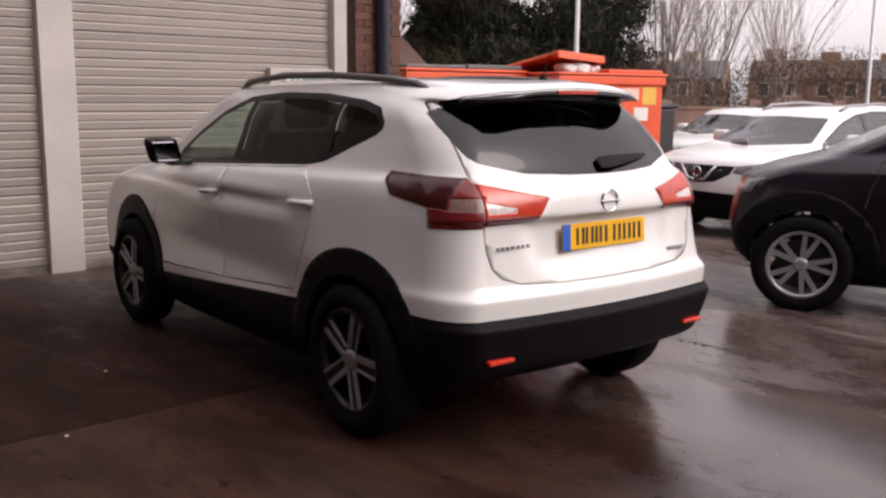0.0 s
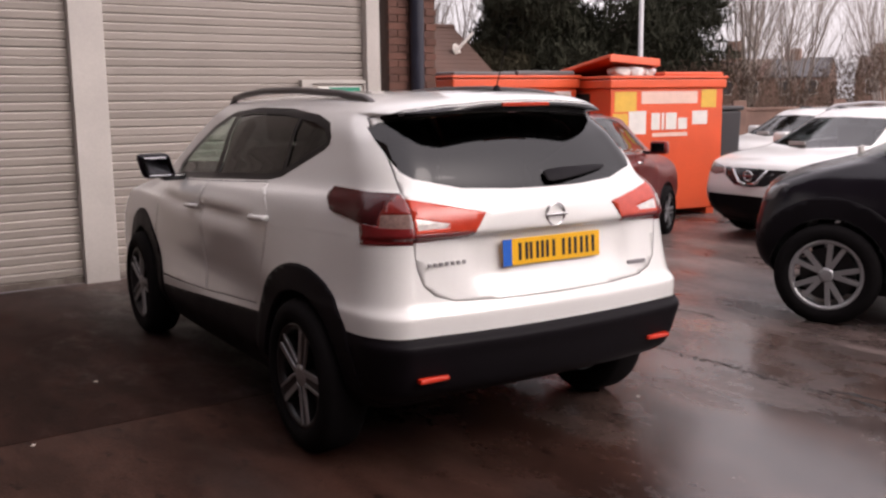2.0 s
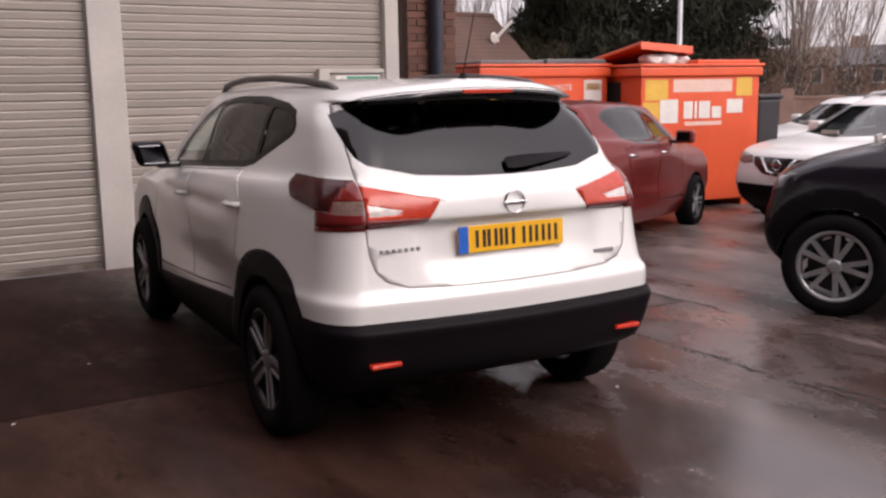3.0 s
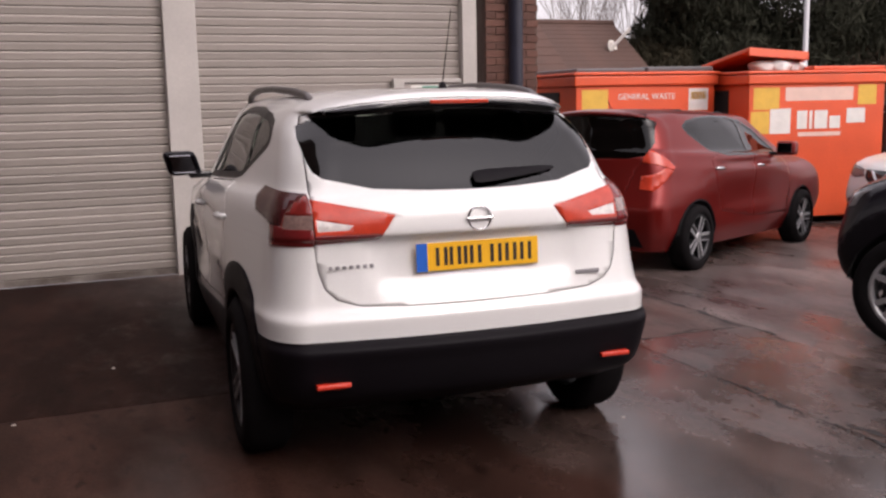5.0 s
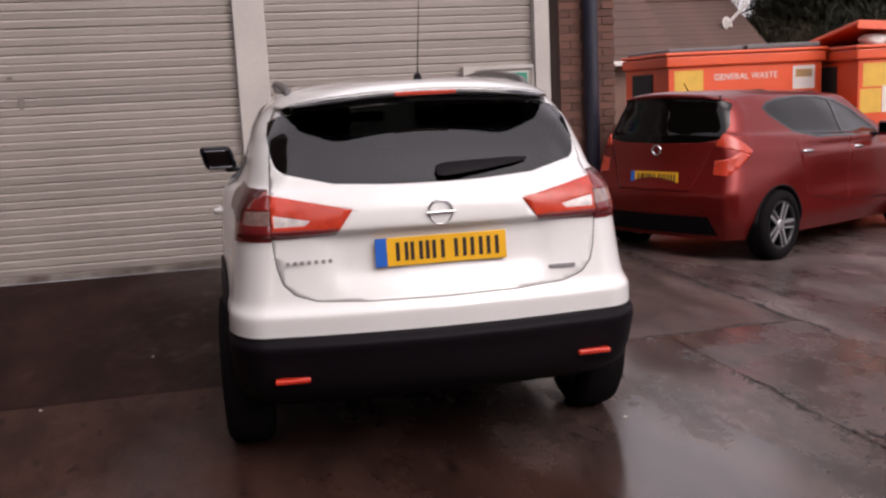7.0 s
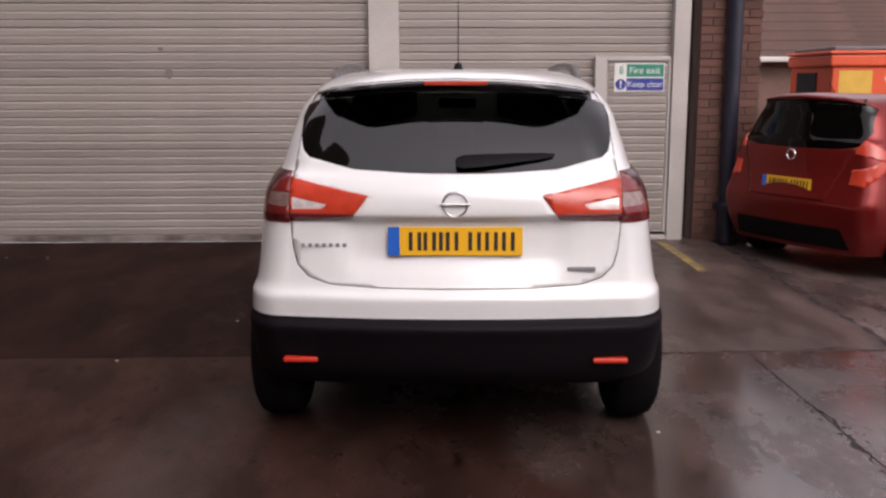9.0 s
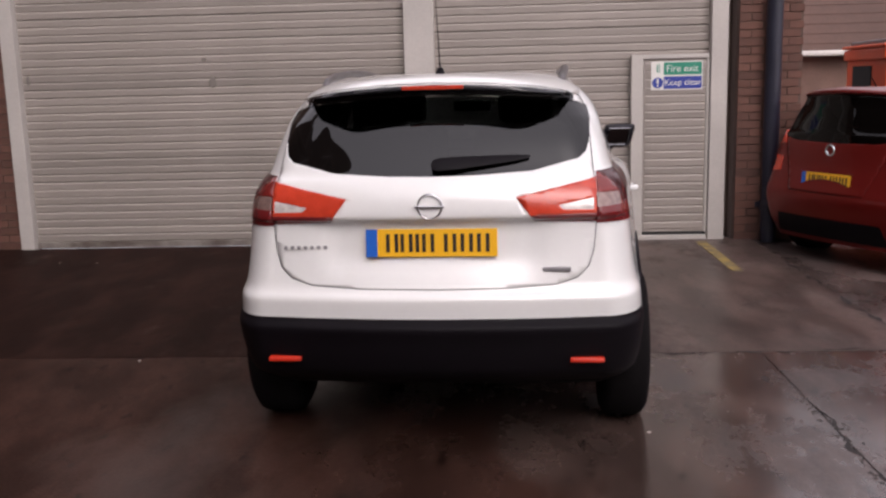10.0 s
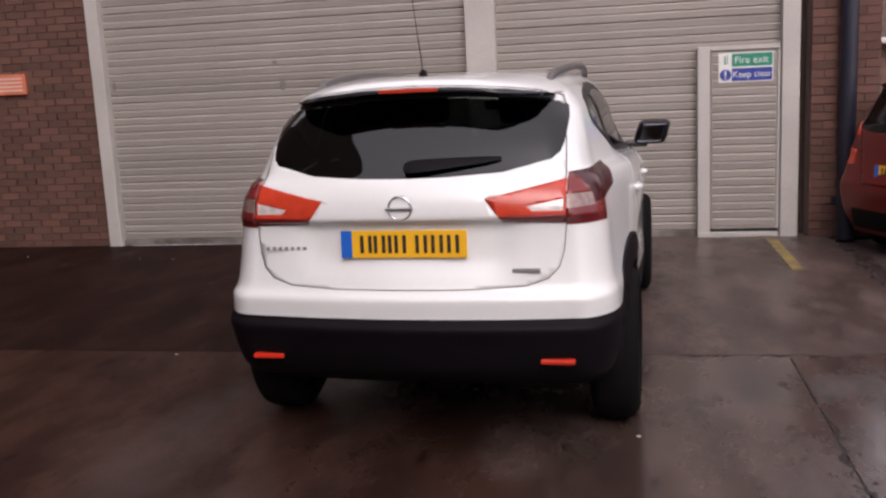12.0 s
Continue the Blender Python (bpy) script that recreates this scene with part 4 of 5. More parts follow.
    if front:
        grille = mirror2([(0, 0.875 * sz), (0.44, 0.875 * sz), (0.40, 0.775 * sz), (0.22, 0.68 * sz), (0, 0.665 * sz)])
        part("grille", lift(bm, inside(bm, grille, "y", nose), -0.012), GLOSS_BLACK, car, "black mesh grille", smooth=True)
        for s in (-1, 1):
            lamp = [(s * 0.46, 0.875 * sz), (s * 0.43, 0.80 * sz), (s * 0.60, 0.775 * sz), (s * 0.80, 0.83 * sz), (s * 0.80, 0.93 * sz)]
            part("head_lamp", lift(bm, inside(bm, lamp, "y", nose), 0.003, 0.01), HEAD_LAMP, car, "clear swept head lamp", smooth=True)
            if nose_cut:
                continue
            part("grille_bar", tube([(s * 0.25, 4.345 * sy - nose_cut, 0.872 * sz), (s * 0.12, 4.38 * sy - nose_cut, 0.715 * sz), (s * 0.02, 4.395 * sy - nose_cut, 0.70 * sz)], 0.016, 8), CHROME, car, "chrome bar", smooth=True)
        if not nose_cut:
            ring = lathe([(0.0, 0.045), (0.01, 0.05), (0.01, 0.06), (0.0, 0.064)], 32, "y")
            bmesh.ops.translate(ring, vec=(0, 4.375 * sy, 0.795 * sz), verts=ring.verts)
            part("badge_ring", ring, CHROME, car, "plain chrome ring badge", smooth=True)
            part("badge_bar", boxes((-0.07, 0.07, 4.372 * sy - nose_cut, 4.387 * sy - nose_cut, 0.783 * sz, 0.807 * sz), bevel=0.003), CHROME, car)
        part("lower_intake", lift(bm, inside(bm, mirror2([(0, 0.565 * sz), (0.66, 0.58 * sz), (0.74, 0.40 * sz), (0.6, 0.25 * sz), (0, 0.25 * sz)]), "y", nose), -0.008), BLACK_PLASTIC, car, "black lower grille", smooth=True)
        part("white_paper", boxes((0.05, 0.28, 3.36 * sy, 3.38 * sy, 1.085 * sz, 1.15 * sz)), FRAME, car, "white paper behind the windscreen")
    tail_on = (lambda f: f.calc_center_median().y < 0.66)
    if rear:
        part("tail_window", lift(bm, inside(bm, [(x * sx, z * sz) for x, z in mirror2([(0, 1.51), (0.52, 1.49), (0.60, 1.44), (0.65, 1.25), (0.62, 1.13), (0.45, 1.10), (0, 1.09)])], "y", tail_on), -0.003), DARK_GLASS, car, smooth=True)
        for s in (-1, 1):
            inside(bm, [(s * 0.60 * sx, 0.6), (s * 1.2, 0.6), (s * 1.2, 1.5), (s * 0.60 * sx, 1.5)], "y", lambda f, s=s: f.calc_center_median().y < 0.9 and f.calc_center_median().x * s > 0.2)
            out = (lambda f, s=s: f.calc_center_median().x * s > 0.598 * sx and f.calc_center_median().y < 0.9)
            lamp = new("tail_lamp")
            lamp.parent = car
            lamp["label"] = "boomerang-shaped red tail lamp"
            for nm, pts in (("upper_lens", [(0.06, 1.21), (0.17, 1.21), (0.40, 1.02), (0.36, 0.985), (0.10, 1.08)]), ("lower_lens", [(0.40, 1.02), (0.36, 0.985), (0.12, 0.80), (0.05, 0.86), (0.10, 0.93), (0.28, 1.03)])):
                part(nm, lift(bm, inside(bm, [(y, z * sz) for y, z in pts], "x", out), 0.006, 0.012), LAMP_RED, lamp, smooth=True)
        panel(bm, car, "tailgate", [(x * sx, z * sz) for x, z in mirror2([(0, 1.53), (0.50, 1.52), (0.60, 1.44), (0.64, 1.2), (0.59, 1.08), (0.59, 0.72), (0.52, 0.66), (0, 0.655)])], "y", tail_on, paint)
        ring = lathe([(0.0, 0.035), (-0.008, 0.039), (-0.008, 0.047), (0.0, 0.05)], 28, "y")
        bmesh.ops.translate(ring, vec=(0, 0.075, 1.03 * sz), verts=ring.verts)
        part("badge_ring", ring, CHROME, car, "plain chrome ring badge", smooth=True)
        if plate:
            bars_plate(car, pose(0, 0.045, 0.775 * sz, -3))
        part("bumper_insert", lift(bm, inside(bm, [(-0.60, 0.25), (0.60, 0.25), (0.55, 0.42), (-0.55, 0.42)], "y", tail_on), 0.003), BLACK_PLASTIC, car, smooth=True)
        part("aerial", tube([(0, 0.55, 1.555 * sz), (0, 0.47, 1.555 * sz + 0.09)], 0.006, 8, 0.004), BLACK_PLASTIC, car)
    if black_low:
        for shell in islands(lift(bm, inside(bm, [(-0.2, 0.1), (4.8, 0.1), (4.8, 0.40), (-0.2, 0.40)], "x"), 0.004)):
            part("lower_cladding", shell, BLACK_PLASTIC, car, smooth=True)
    part("body", bm, paint, car, smooth=True)
    part("under_tray", boxes((-0.70 * sx, 0.70 * sx, 0.30, 4.0 * sy - nose_cut, 0.20, 0.30), bevel=0.02), GAP, car)
    part("cabin_floor", boxes((-0.60 * sx, 0.60 * sx, 0.35, 3.3 * sy, 0.80, 0.88), bevel=0.02), INTERIOR, car)
    for x in (-0.35, 0.35):
        seat(car, x, 1.05 * sy, 0.80)
        seat(car, x, 1.95 * sy, 0.78)
    return car


# ---- waste containers ----
ORANGE = mat("orange_container_paint", (0.72, 0.095, 0.028), 0.45, 0, 0.16, 1.6, 50, bump=0.0008)
STICK_Y = mat("yellow_sticker", (0.70, 0.42, 0.06), 0.5, 0, 0.12)
STICK_W = mat("white_sticker", (0.70, 0.68, 0.64), 0.5, 0, 0.12)
STICK_P = mat("pale_pink_strip", (0.72, 0.50, 0.42), 0.5, 0, 0.1)
LID_GREY = mat("grey_lid", (0.10, 0.10, 0.105), 0.5, 0, 0.15)
BAG = mat("white_rubbish_sack", (0.62, 0.60, 0.58), 0.4, 0, 0.1, 9, 40, bump=0.002)


def lettering(text, size, material, parent, at, name="lettering"):
    cu = bpy.data.curves.new(name, "FONT")
    cu.body, cu.size, cu.extrude, cu.align_x, cu.align_y = text, size, 0.001, "CENTER", "CENTER"
    ob = new(name, cu)
    me = bpy.data.meshes.new_from_object(ob.evaluated_get(bpy.context.evaluated_depsgraph_get()))
    bpy.data.objects.remove(ob)
    me.materials.append(material)
    ob = new(name, me)
    ob.parent, ob.matrix_basis = parent, at
    return ob


def container(label, at, w, d, h, stickers, open_lid):
    """A front-loading waste container with ribs, rim, side pockets, stickers and a lid. Origin at the front left foot."""
    c = thing("waste_container", label, "waste container", at, group="waste containers")
    bm = boxes((0, w, 0, d, 0.10, h - 0.16), bevel=0.012)
    part("body", bm, ORANGE, c)
    part("rim", boxes((-0.035, w + 0.035, -0.035, d + 0.035, h - 0.16, h - 0.04), bevel=0.02), ORANGE, c)
    part("top_lip", boxes((-0.05, w + 0.05, -0.05, d + 0.05, h - 0.035, h), bevel=0.012), ORANGE, c)
    for x in (0.08, w - 0.22):
        part("skid", boxes((x, x + 0.14, 0.02, d - 0.02, 0.0, 0.10), bevel=0.01), ORANGE, c)
    for s in (0, 1):
        x = -0.09 if s == 0 else w
        part("fork_pocket", boxes((x, x + 0.09, 0.12, d - 0.12, 0.75, 0.93), bevel=0.012), ORANGE, c)
    part("side_hatch", boxes((-0.012, 0.002, 0.45, d - 0.25, h - 0.62, h - 0.22), bevel=0.004), GAP, c, "dark open side hatch")
    for nm, material, u0, u1, v0, v1 in stickers:
        part(nm, boxes((u0, u1, -0.004, 0.001, h - v1, h - v0)), material, c)
    if open_lid:
        lid = boxes((0, w * 0.43, 0, d * 0.92, -0.02, 0.03), bevel=0.012)
        box(lid, 0, w * 0.43, 0, 0.03, -0.07, 0.0, 0.008)
        box(lid, w * 0.41, w * 0.43, 0, d * 0.92, -0.07, 0.0, 0.008)
        part("open_lid", lid, ORANGE, c, "orange lid propped open on rubbish sacks", at=pose(0.0, 0.02, h + 0.25, -8.8, 4.0, 0))
        part("closed_lid", boxes((w * 0.46, w, 0, d * 0.94, h, h + 0.05), bevel=0.015), ORANGE, c)
    else:
        part("closed_lid", boxes((0.01, w * 0.49, 0.02, d * 0.96, h, h + 0.045), bevel=0.015), LID_GREY, c, "dark grey lid")
        part("closed_lid", boxes((w * 0.51, w - 0.01, 0.02, d * 0.96, h, h + 0.06), bevel=0.015), LID_GREY, c, "dark grey lid")
    return c


def sack(at, r):
    bm = bmesh.new()
    bmesh.ops.create_icosphere(bm, subdivisions=3, radius=r)
    for v in bm.verts:
        k = noise.noise(v.co * 7 + at.translation) * 0.35 + noise.noise(v.co * 22) * 0.12
        v.co *= 1 + k
        v.co.z *= 0.55
    ob = part("rubbish_sack", bm, BAG, smooth=True, at=at)
    return tagged(ob, "crumpled white rubbish sack on the container", "rubbish sack", group="sacks under the lid")


# ---- trees and distance ----
BARK = mat("bare_bark", (0.31, 0.26, 0.23), 0.9, 0, 0.3, 6, 60)
LEAF = mat("dark_evergreen", (0.034, 0.035, 0.024), 0.9, 0, 0.4, 0.8, 30, spec=0.08)
BUSH_LEAF = mat("olive_bush", (0.060, 0.053, 0.034), 0.9, 0, 0.4, 1.0, 30, spec=0.08)
BROWN_LEAF = mat("brown_hedge", (0.125, 0.088, 0.066), 0.9, 0, 0.4, 1.2, 30, spec=0.1)


def limb(bm, a, b, r0, r1, n=5):
    a, b = Vector(a), Vector(b)
    q = (b - a).to_track_quat("Z", "Y")
    ra = [bm.verts.new(a + q @ Vector((r0 * math.cos(2 * math.pi * k / n), r0 * math.sin(2 * math.pi * k / n), 0))) for k in range(n)]
    rb = [bm.verts.new(b + q @ Vector((r1 * math.cos(2 * math.pi * k / n), r1 * math.sin(2 * math.pi * k / n), 0))) for k in range(n)]
    for k in range(n):
        bm.faces.new((ra[k], ra[(k + 1) % n], rb[(k + 1) % n], rb[k]))


def bare_tree(x, y, height, stems, spread, seed, label):
    rng = random.Random(seed)
    t = thing("bare_tree", label, "tree", pose(x, y, -0.15), group="bare trees")
    trunk, twigs = bmesh.new(), bmesh.new()

    def grow_limb(bm, p, d, length, r, depth):
        steps = 3
        for i in range(steps):
            d = (d + Vector((rng.uniform(-1, 1), rng.uniform(-1, 1), rng.uniform(-0.3, 0.9))) * 0.13).normalized()
            q = p + d * length / steps
            limb(bm, p, q, r, r * 0.82, 5 if depth < 2 else 3)
            p, r = q, r * 0.82
            if depth < 4:
                for _ in range(2 if depth < 3 else 1):
                    side = (d + Vector((rng.uniform(-1, 1), rng.uniform(-1, 1), rng.uniform(0, 0.7))) * 0.55).normalized()
                    grow_limb(twigs, p, side, length * 0.62, r * 0.55, depth + 1)
    for _ in range(stems):
        d = Vector((rng.uniform(-1, 1) * spread, rng.uniform(-1, 1) * spread, 1)).normalized()
        grow_limb(trunk, Vector((rng.uniform(-0.3, 0.3), rng.uniform(-0.3, 0.3), 0)), d, height * 0.55, 0.009 + 0.004 * height, 1)
    part("trunk", trunk, BARK, t)
    part("crown", twigs, BARK, t, "fine bare twigs")
    return t


def leafy(bm, centre, radii, count, size, rng, slim=1.0, gaps=-0.12):
    """Small leaf cards in clumps inside an uneven ellipsoid."""
    for _ in range(count):
        v = Vector((rng.gauss(0, 1), rng.gauss(0, 1), rng.gauss(0, 1))).normalized() * rng.uniform(0.45, 1.0)
        p = Vector(centre) + Vector((v.x * radii[0], v.y * radii[1], v.z * radii[2]))
        if noise.noise(p * 0.9) < gaps:
            continue
        q = Euler((rng.uniform(0, 6.3), rng.uniform(0, 6.3), rng.uniform(0, 6.3))).to_quaternion()
        s = size * rng.uniform(0.5, 1.4)
        pts = [q @ Vector(c) * s for c in ((-0.5, -0.2 * slim, 0), (0.1, -0.35 * slim, 0.1), (0.6 / max(slim, 0.5), 0, 0), (0.1, 0.35 * slim, 0.1))]
        bm.faces.new([bm.verts.new(p + c) for c in pts])


def evergreen(x, y, height, radius, seed, label, leaf=LEAF):
    rng = random.Random(seed)
    t = thing("evergreen_tree", label, "tree", pose(x, y, -0.15), group="dark evergreens")
    trunk = tube([(0, 0, 0), (0.1, 0, height * 0.4), (0.0, 0.1, height * 0.9)], 0.22, 8, 0.04)
    crown = bmesh.new()
    for i in range(26):
        f = rng.uniform(0.10, 0.98)
        a = rng.uniform(0, 2 * math.pi)
        reach = radius * (1.1 - 0.75 * f) * rng.uniform(0.35, 1.0)
        c = (math.cos(a) * reach, math.sin(a) * reach, f * height)
        limb(trunk, (0, 0, f * height * 0.85), c, 0.05, 0.015)
        leafy(crown, c, (radius * 0.42, radius * 0.42, height * 0.09), 1900, 0.17, rng, 0.3, -0.35)
    part("trunk", trunk, BARK, t)
    part("crown", crown, leaf, t, "dense dark needles")
    return t


# ---- vehicles in the yard ----
white_crossover(pose(3.3175, 2.433, 0, 0, 0, -2.5))
plain_car("car", "dark red hatchback with silver alloy wheels beside the containers", pose(6.224, 6.749, -0.07, -1.5, 0, 26.3 - 90), RED_PAINT, 0.965, 0.95, 0.955, 0.25, 0.31, 0.215, False, HATCH_GLASS, front=False, rails=False, black_low=False, low_windows=True)
plain_car("car", "white crossover facing out with a black grille", pose(14.0, 6.02, -0.135, 0, 0, 86), WHITE_PAINT, 1.0, 1.01, 0.98, 0, 0.35, 0.235, True, SCREEN, rear=False)
plain_car("car", "white small car parked behind another white one", pose(17.4, 9.2, -0.15, 0, 0, 86), WHITE_PAINT, 0.95, 0.95, 0.94, 0, 0.31, 0.21, True, SCREEN, rear=False, rails=False)
_h = radians(115)
_fx, _fy = math.cos(_h), math.sin(_h)
# front left wheel stands at (6.72, 3.42)
plain_car("car", "black off-road car with silver twin-spoke wheels", pose(6.72 - 3.43 * 1.05 * _fx + 0.82 * _fy, 3.42 - 3.43 * 1.05 * _fy - 0.82 * _fx, -0.075, 0, 0, 115 - 90), DARK_PAINT, 1.02, 1.05, 1.06, 0, 0.36, 0.25, True, CLEAR, rear=False, nose_cut=0.36, clad=0.19)

# ---- the waste containers ----
container("orange waste container with lettering and a grey lid", pose(7.82, 9.55, -0.125, 0, 0, -4) @ Matrix.Scale(1.08, 4), 1.85, 1.35, 1.82, [
    ("yellow_sticker", STICK_Y, 0.07, 0.41, 0.20, 0.58), ("white_sticker", STICK_W, 0.06, 0.38, 0.62, 0.80),
    ("white_sticker", STICK_W, 1.49, 1.76, 0.20, 0.46), ("yellow_sticker", STICK_Y, 1.52, 1.73, 0.24, 0.33)], False)
big = container("orange waste container with a propped-open lid", pose(9.835, 8.76, -0.155, 0, 0, -8) @ Matrix.Scale(1.05, 4), 1.88, 1.45, 1.88, [
    ("yellow_sticker", STICK_Y, 0.06, 0.41, 0.20, 0.46), ("yellow_sticker", STICK_Y, 0.03, 0.28, 0.48, 0.75), ("white_sticker", STICK_W, 0.29, 0.57, 0.45, 0.75),
    ("pale_strip", STICK_P, 0.49, 1.43, 0.20, 0.36), ("yellow_sticker", STICK_Y, 1.50, 1.76, 0.18, 0.42), ("white_sticker", STICK_W, 1.35, 1.61, 0.46, 0.64),
    ("logo_block", STICK_W, 0.66, 0.80, 0.48, 0.70), ("logo_block", STICK_W, 0.83, 0.87, 0.48, 0.70), ("logo_block", STICK_W, 0.90, 1.08, 0.48, 0.70), ("logo_block", STICK_W, 1.11, 1.26, 0.55, 0.70),
    ("text_bar", STICK_P, 0.68, 1.27, 0.74, 0.79)], True)
for ob in [o for o in bpy.data.objects if o.get("label", "") == "orange waste container with lettering and a grey lid"]:
    lettering("GENERAL WASTE", 0.098, STICK_W, ob, pose(0.92, -0.004, 1.82 - 0.29, 90))
    for x0, x1 in ((0.66, 0.83), (0.87, 0.92), (0.96, 1.12)):
        part("text_bar", boxes((x0, x1, -0.004, 0.001, 1.82 - 0.54, 1.82 - 0.48)), STICK_W, ob)
for x, y, r in ((10.17, 8.94, 0.155), (10.38, 8.89, 0.195), (10.61, 8.91, 0.165)):
    sack(pose(x, y, 1.865), r)

# ---- trees, boundary and distance ----
evergreen(15.83, 16.3, 9.0, 2.6, 3, "tall dark evergreen tree behind the containers")
evergreen(18.33, 16.63, 10.0, 2.8, 4, "broad dark evergreen tree by the boundary wall")
evergreen(12.9, 15.2, 2.7, 1.1, 6, "rounded olive bush behind the containers", BUSH_LEAF)
evergreen(13.9, 15.4, 5.6, 2.0, 7, "dark evergreen tree beside the low roof")
bare_tree(21.37, 15.5, 7.5, 8, 0.22, 11, "bare winter tree with upright stems")
bare_tree(23.57, 15.8, 7.0, 6, 0.25, 12, "bare winter tree with upright stems")
bare_tree(34.3, 19.2, 8.0, 7, 0.22, 13, "bare winter tree in front of far houses")
bare_tree(14.08, 19.1, 6.5, 9, 0.35, 14, "bare winter tree over the low roof")
STEEL = mat("galvanised_steel", (0.36, 0.36, 0.37), 0.45, 0.6, 0.12)
for x, y in ((13.02, 11.27), (21.83, 10.17)):
    post = thing("lamp_post", "slim grey steel lamp post", "lamp post", pose(x, y, -0.15), group="lamp posts")
    part("pole", lathe([(0, 0.075), (1.1, 0.075), (1.15, 0.045), (6.0, 0.032), (6.0, 0.001)], 14, "z"), STEEL, post, smooth=True)
    part("arm", tube([(0, 0, 5.98), (-0.2, -0.1, 6.1), (-0.7, -0.35, 6.15)], 0.025, 8), STEEL, post, smooth=True)
    part("lamp_head", boxes((-1.05, -0.65, -0.45, -0.28, 6.10, 6.2), bevel=0.03), STEEL, post)

WALL_BROWN = mat("old_brown_brick", (0.20, 0.12, 0.095), 0.9, 0, 0.3, 2, 40, bump=0.003)
ROOF = mat("brown_roof_tiles", (0.092, 0.050, 0.038), 0.85, 0, 0.25, 2, 30, bump=0.003)
SLATE = mat("grey_slates", (0.09, 0.085, 0.09), 0.8, 0, 0.2, 2, 30)
PALE = mat("pale_gutter", (0.60, 0.57, 0.53), 0.5, 0, 0.08)
SKYGLASS = mat("house_window", (0.05, 0.055, 0.06), 0.1, 0, 0.1)


def boundary(x0, y0, x1, y1, h):
    L = math.hypot(x1 - x0, y1 - y0)
    b = thing("wall_boundary", "low brown brick boundary wall with piers", "wall", pose(x0, y0, -0.15, 0, 0, math.degrees(math.atan2(y1 - y0, x1 - x0))), kind="structure")
    part("wall", boxes((0, L, 0, 0.22, 0, h)), WALL_BROWN, b)
    part("coping", boxes((0, L, -0.03, 0.25, h, h + 0.06), bevel=0.01), WALL_BROWN, b)
    for i in range(int(L / 2.6)):
        part("pier", boxes((i * 2.6, i * 2.6 + 0.34, -0.08, 0.0, 0, h + 0.22), bevel=0.01), WALL_BROWN, b)


boundary(12.83, 14.69, 39.97, 5.82, 1.35)


def gabled(name, label, x0, x1, y0, y1, eave, ridge, tiles):
    """A low building: walls, tiled front slope in courses, back slope, gutter."""
    h = thing(name, label, "building", pose(x0, y0, -0.15))
    w, d = x1 - x0, y1 - y0
    part("wall", prism([(0, 0), (d, 0), (d, eave), (d / 2, ridge - 0.05), (0, eave)], w, "x"), WALL_BROWN, h)
    n = 14
    slope = math.atan2(ridge - eave, d / 2)
    run = math.hypot(ridge - eave, d / 2) + 0.2
    course = boxes((-0.15, w + 0.15, 0, run / n + 0.03, 0, 0.022), bevel=0.006)
    first = None
    roof = new("roof")
    roof.parent = h
    for i in range(n):
        s = i * run / n - 0.2
        at = pose(0, s * math.cos(slope), eave + s * math.sin(slope) + 0.02, math.degrees(slope) - 2.0, 0, 0)
        if first is None:
            first = part("tile_course", course, tiles, roof, at=at)
        else:
            piece("tile_course", first.data, roof, at)
    back = boxes((-0.15, w + 0.15, 0, run, 0, 0.03))
    part("back_slope", back, tiles, roof, at=pose(0, d + 0.2 * math.cos(slope), eave - 0.2 * math.sin(slope), 180 - math.degrees(slope), 0, 0))
    part("ridge_cap", tube([(-0.15, d / 2, ridge + 0.02), (w + 0.15, d / 2, ridge + 0.02)], 0.07, 8), tiles, roof)
    part("gutter", boxes((-0.15, w + 0.15, -0.27, -0.18, eave - 0.12, eave - 0.04), bevel=0.02), PALE, h, "pale gutter")
    return h


gabled("outbuilding", "low brown building with a tiled roof and pale gutter", 4.2, 9.96, 13.7, 19.0, 2.05, 4.1, ROOF)
gabled("outbuilding", "low building with a plain brown roof beside trees", 10.31, 12.0, 14.09, 17.2, 2.0, 3.1, ROOF)
dish = thing("satellite_dish", "white satellite dish on the brown roof", "satellite dish", pose(11.61, 14.86, 2.26))
part("dish", lathe([(0.0, 0.001), (0.02, 0.08), (0.06, 0.13), (0.065, 0.13), (0.02, 0.07)], 24, "y"), PALE, dish, at=pose(0, 0, 0.2, 15, 0, 200), smooth=True)
part("arm", tube([(0, 0, -0.1), (0.02, -0.05, 0.2), (0.32, -0.2, 0.55)], 0.03, 8), PALE, dish)


# brick of the far terrace, paled by distance haze mixed into its colour
FAR_BRICK = mat("haze_paled_brick", (0.25, 0.155, 0.12), 0.9, 0, 0.25, 1, 10)


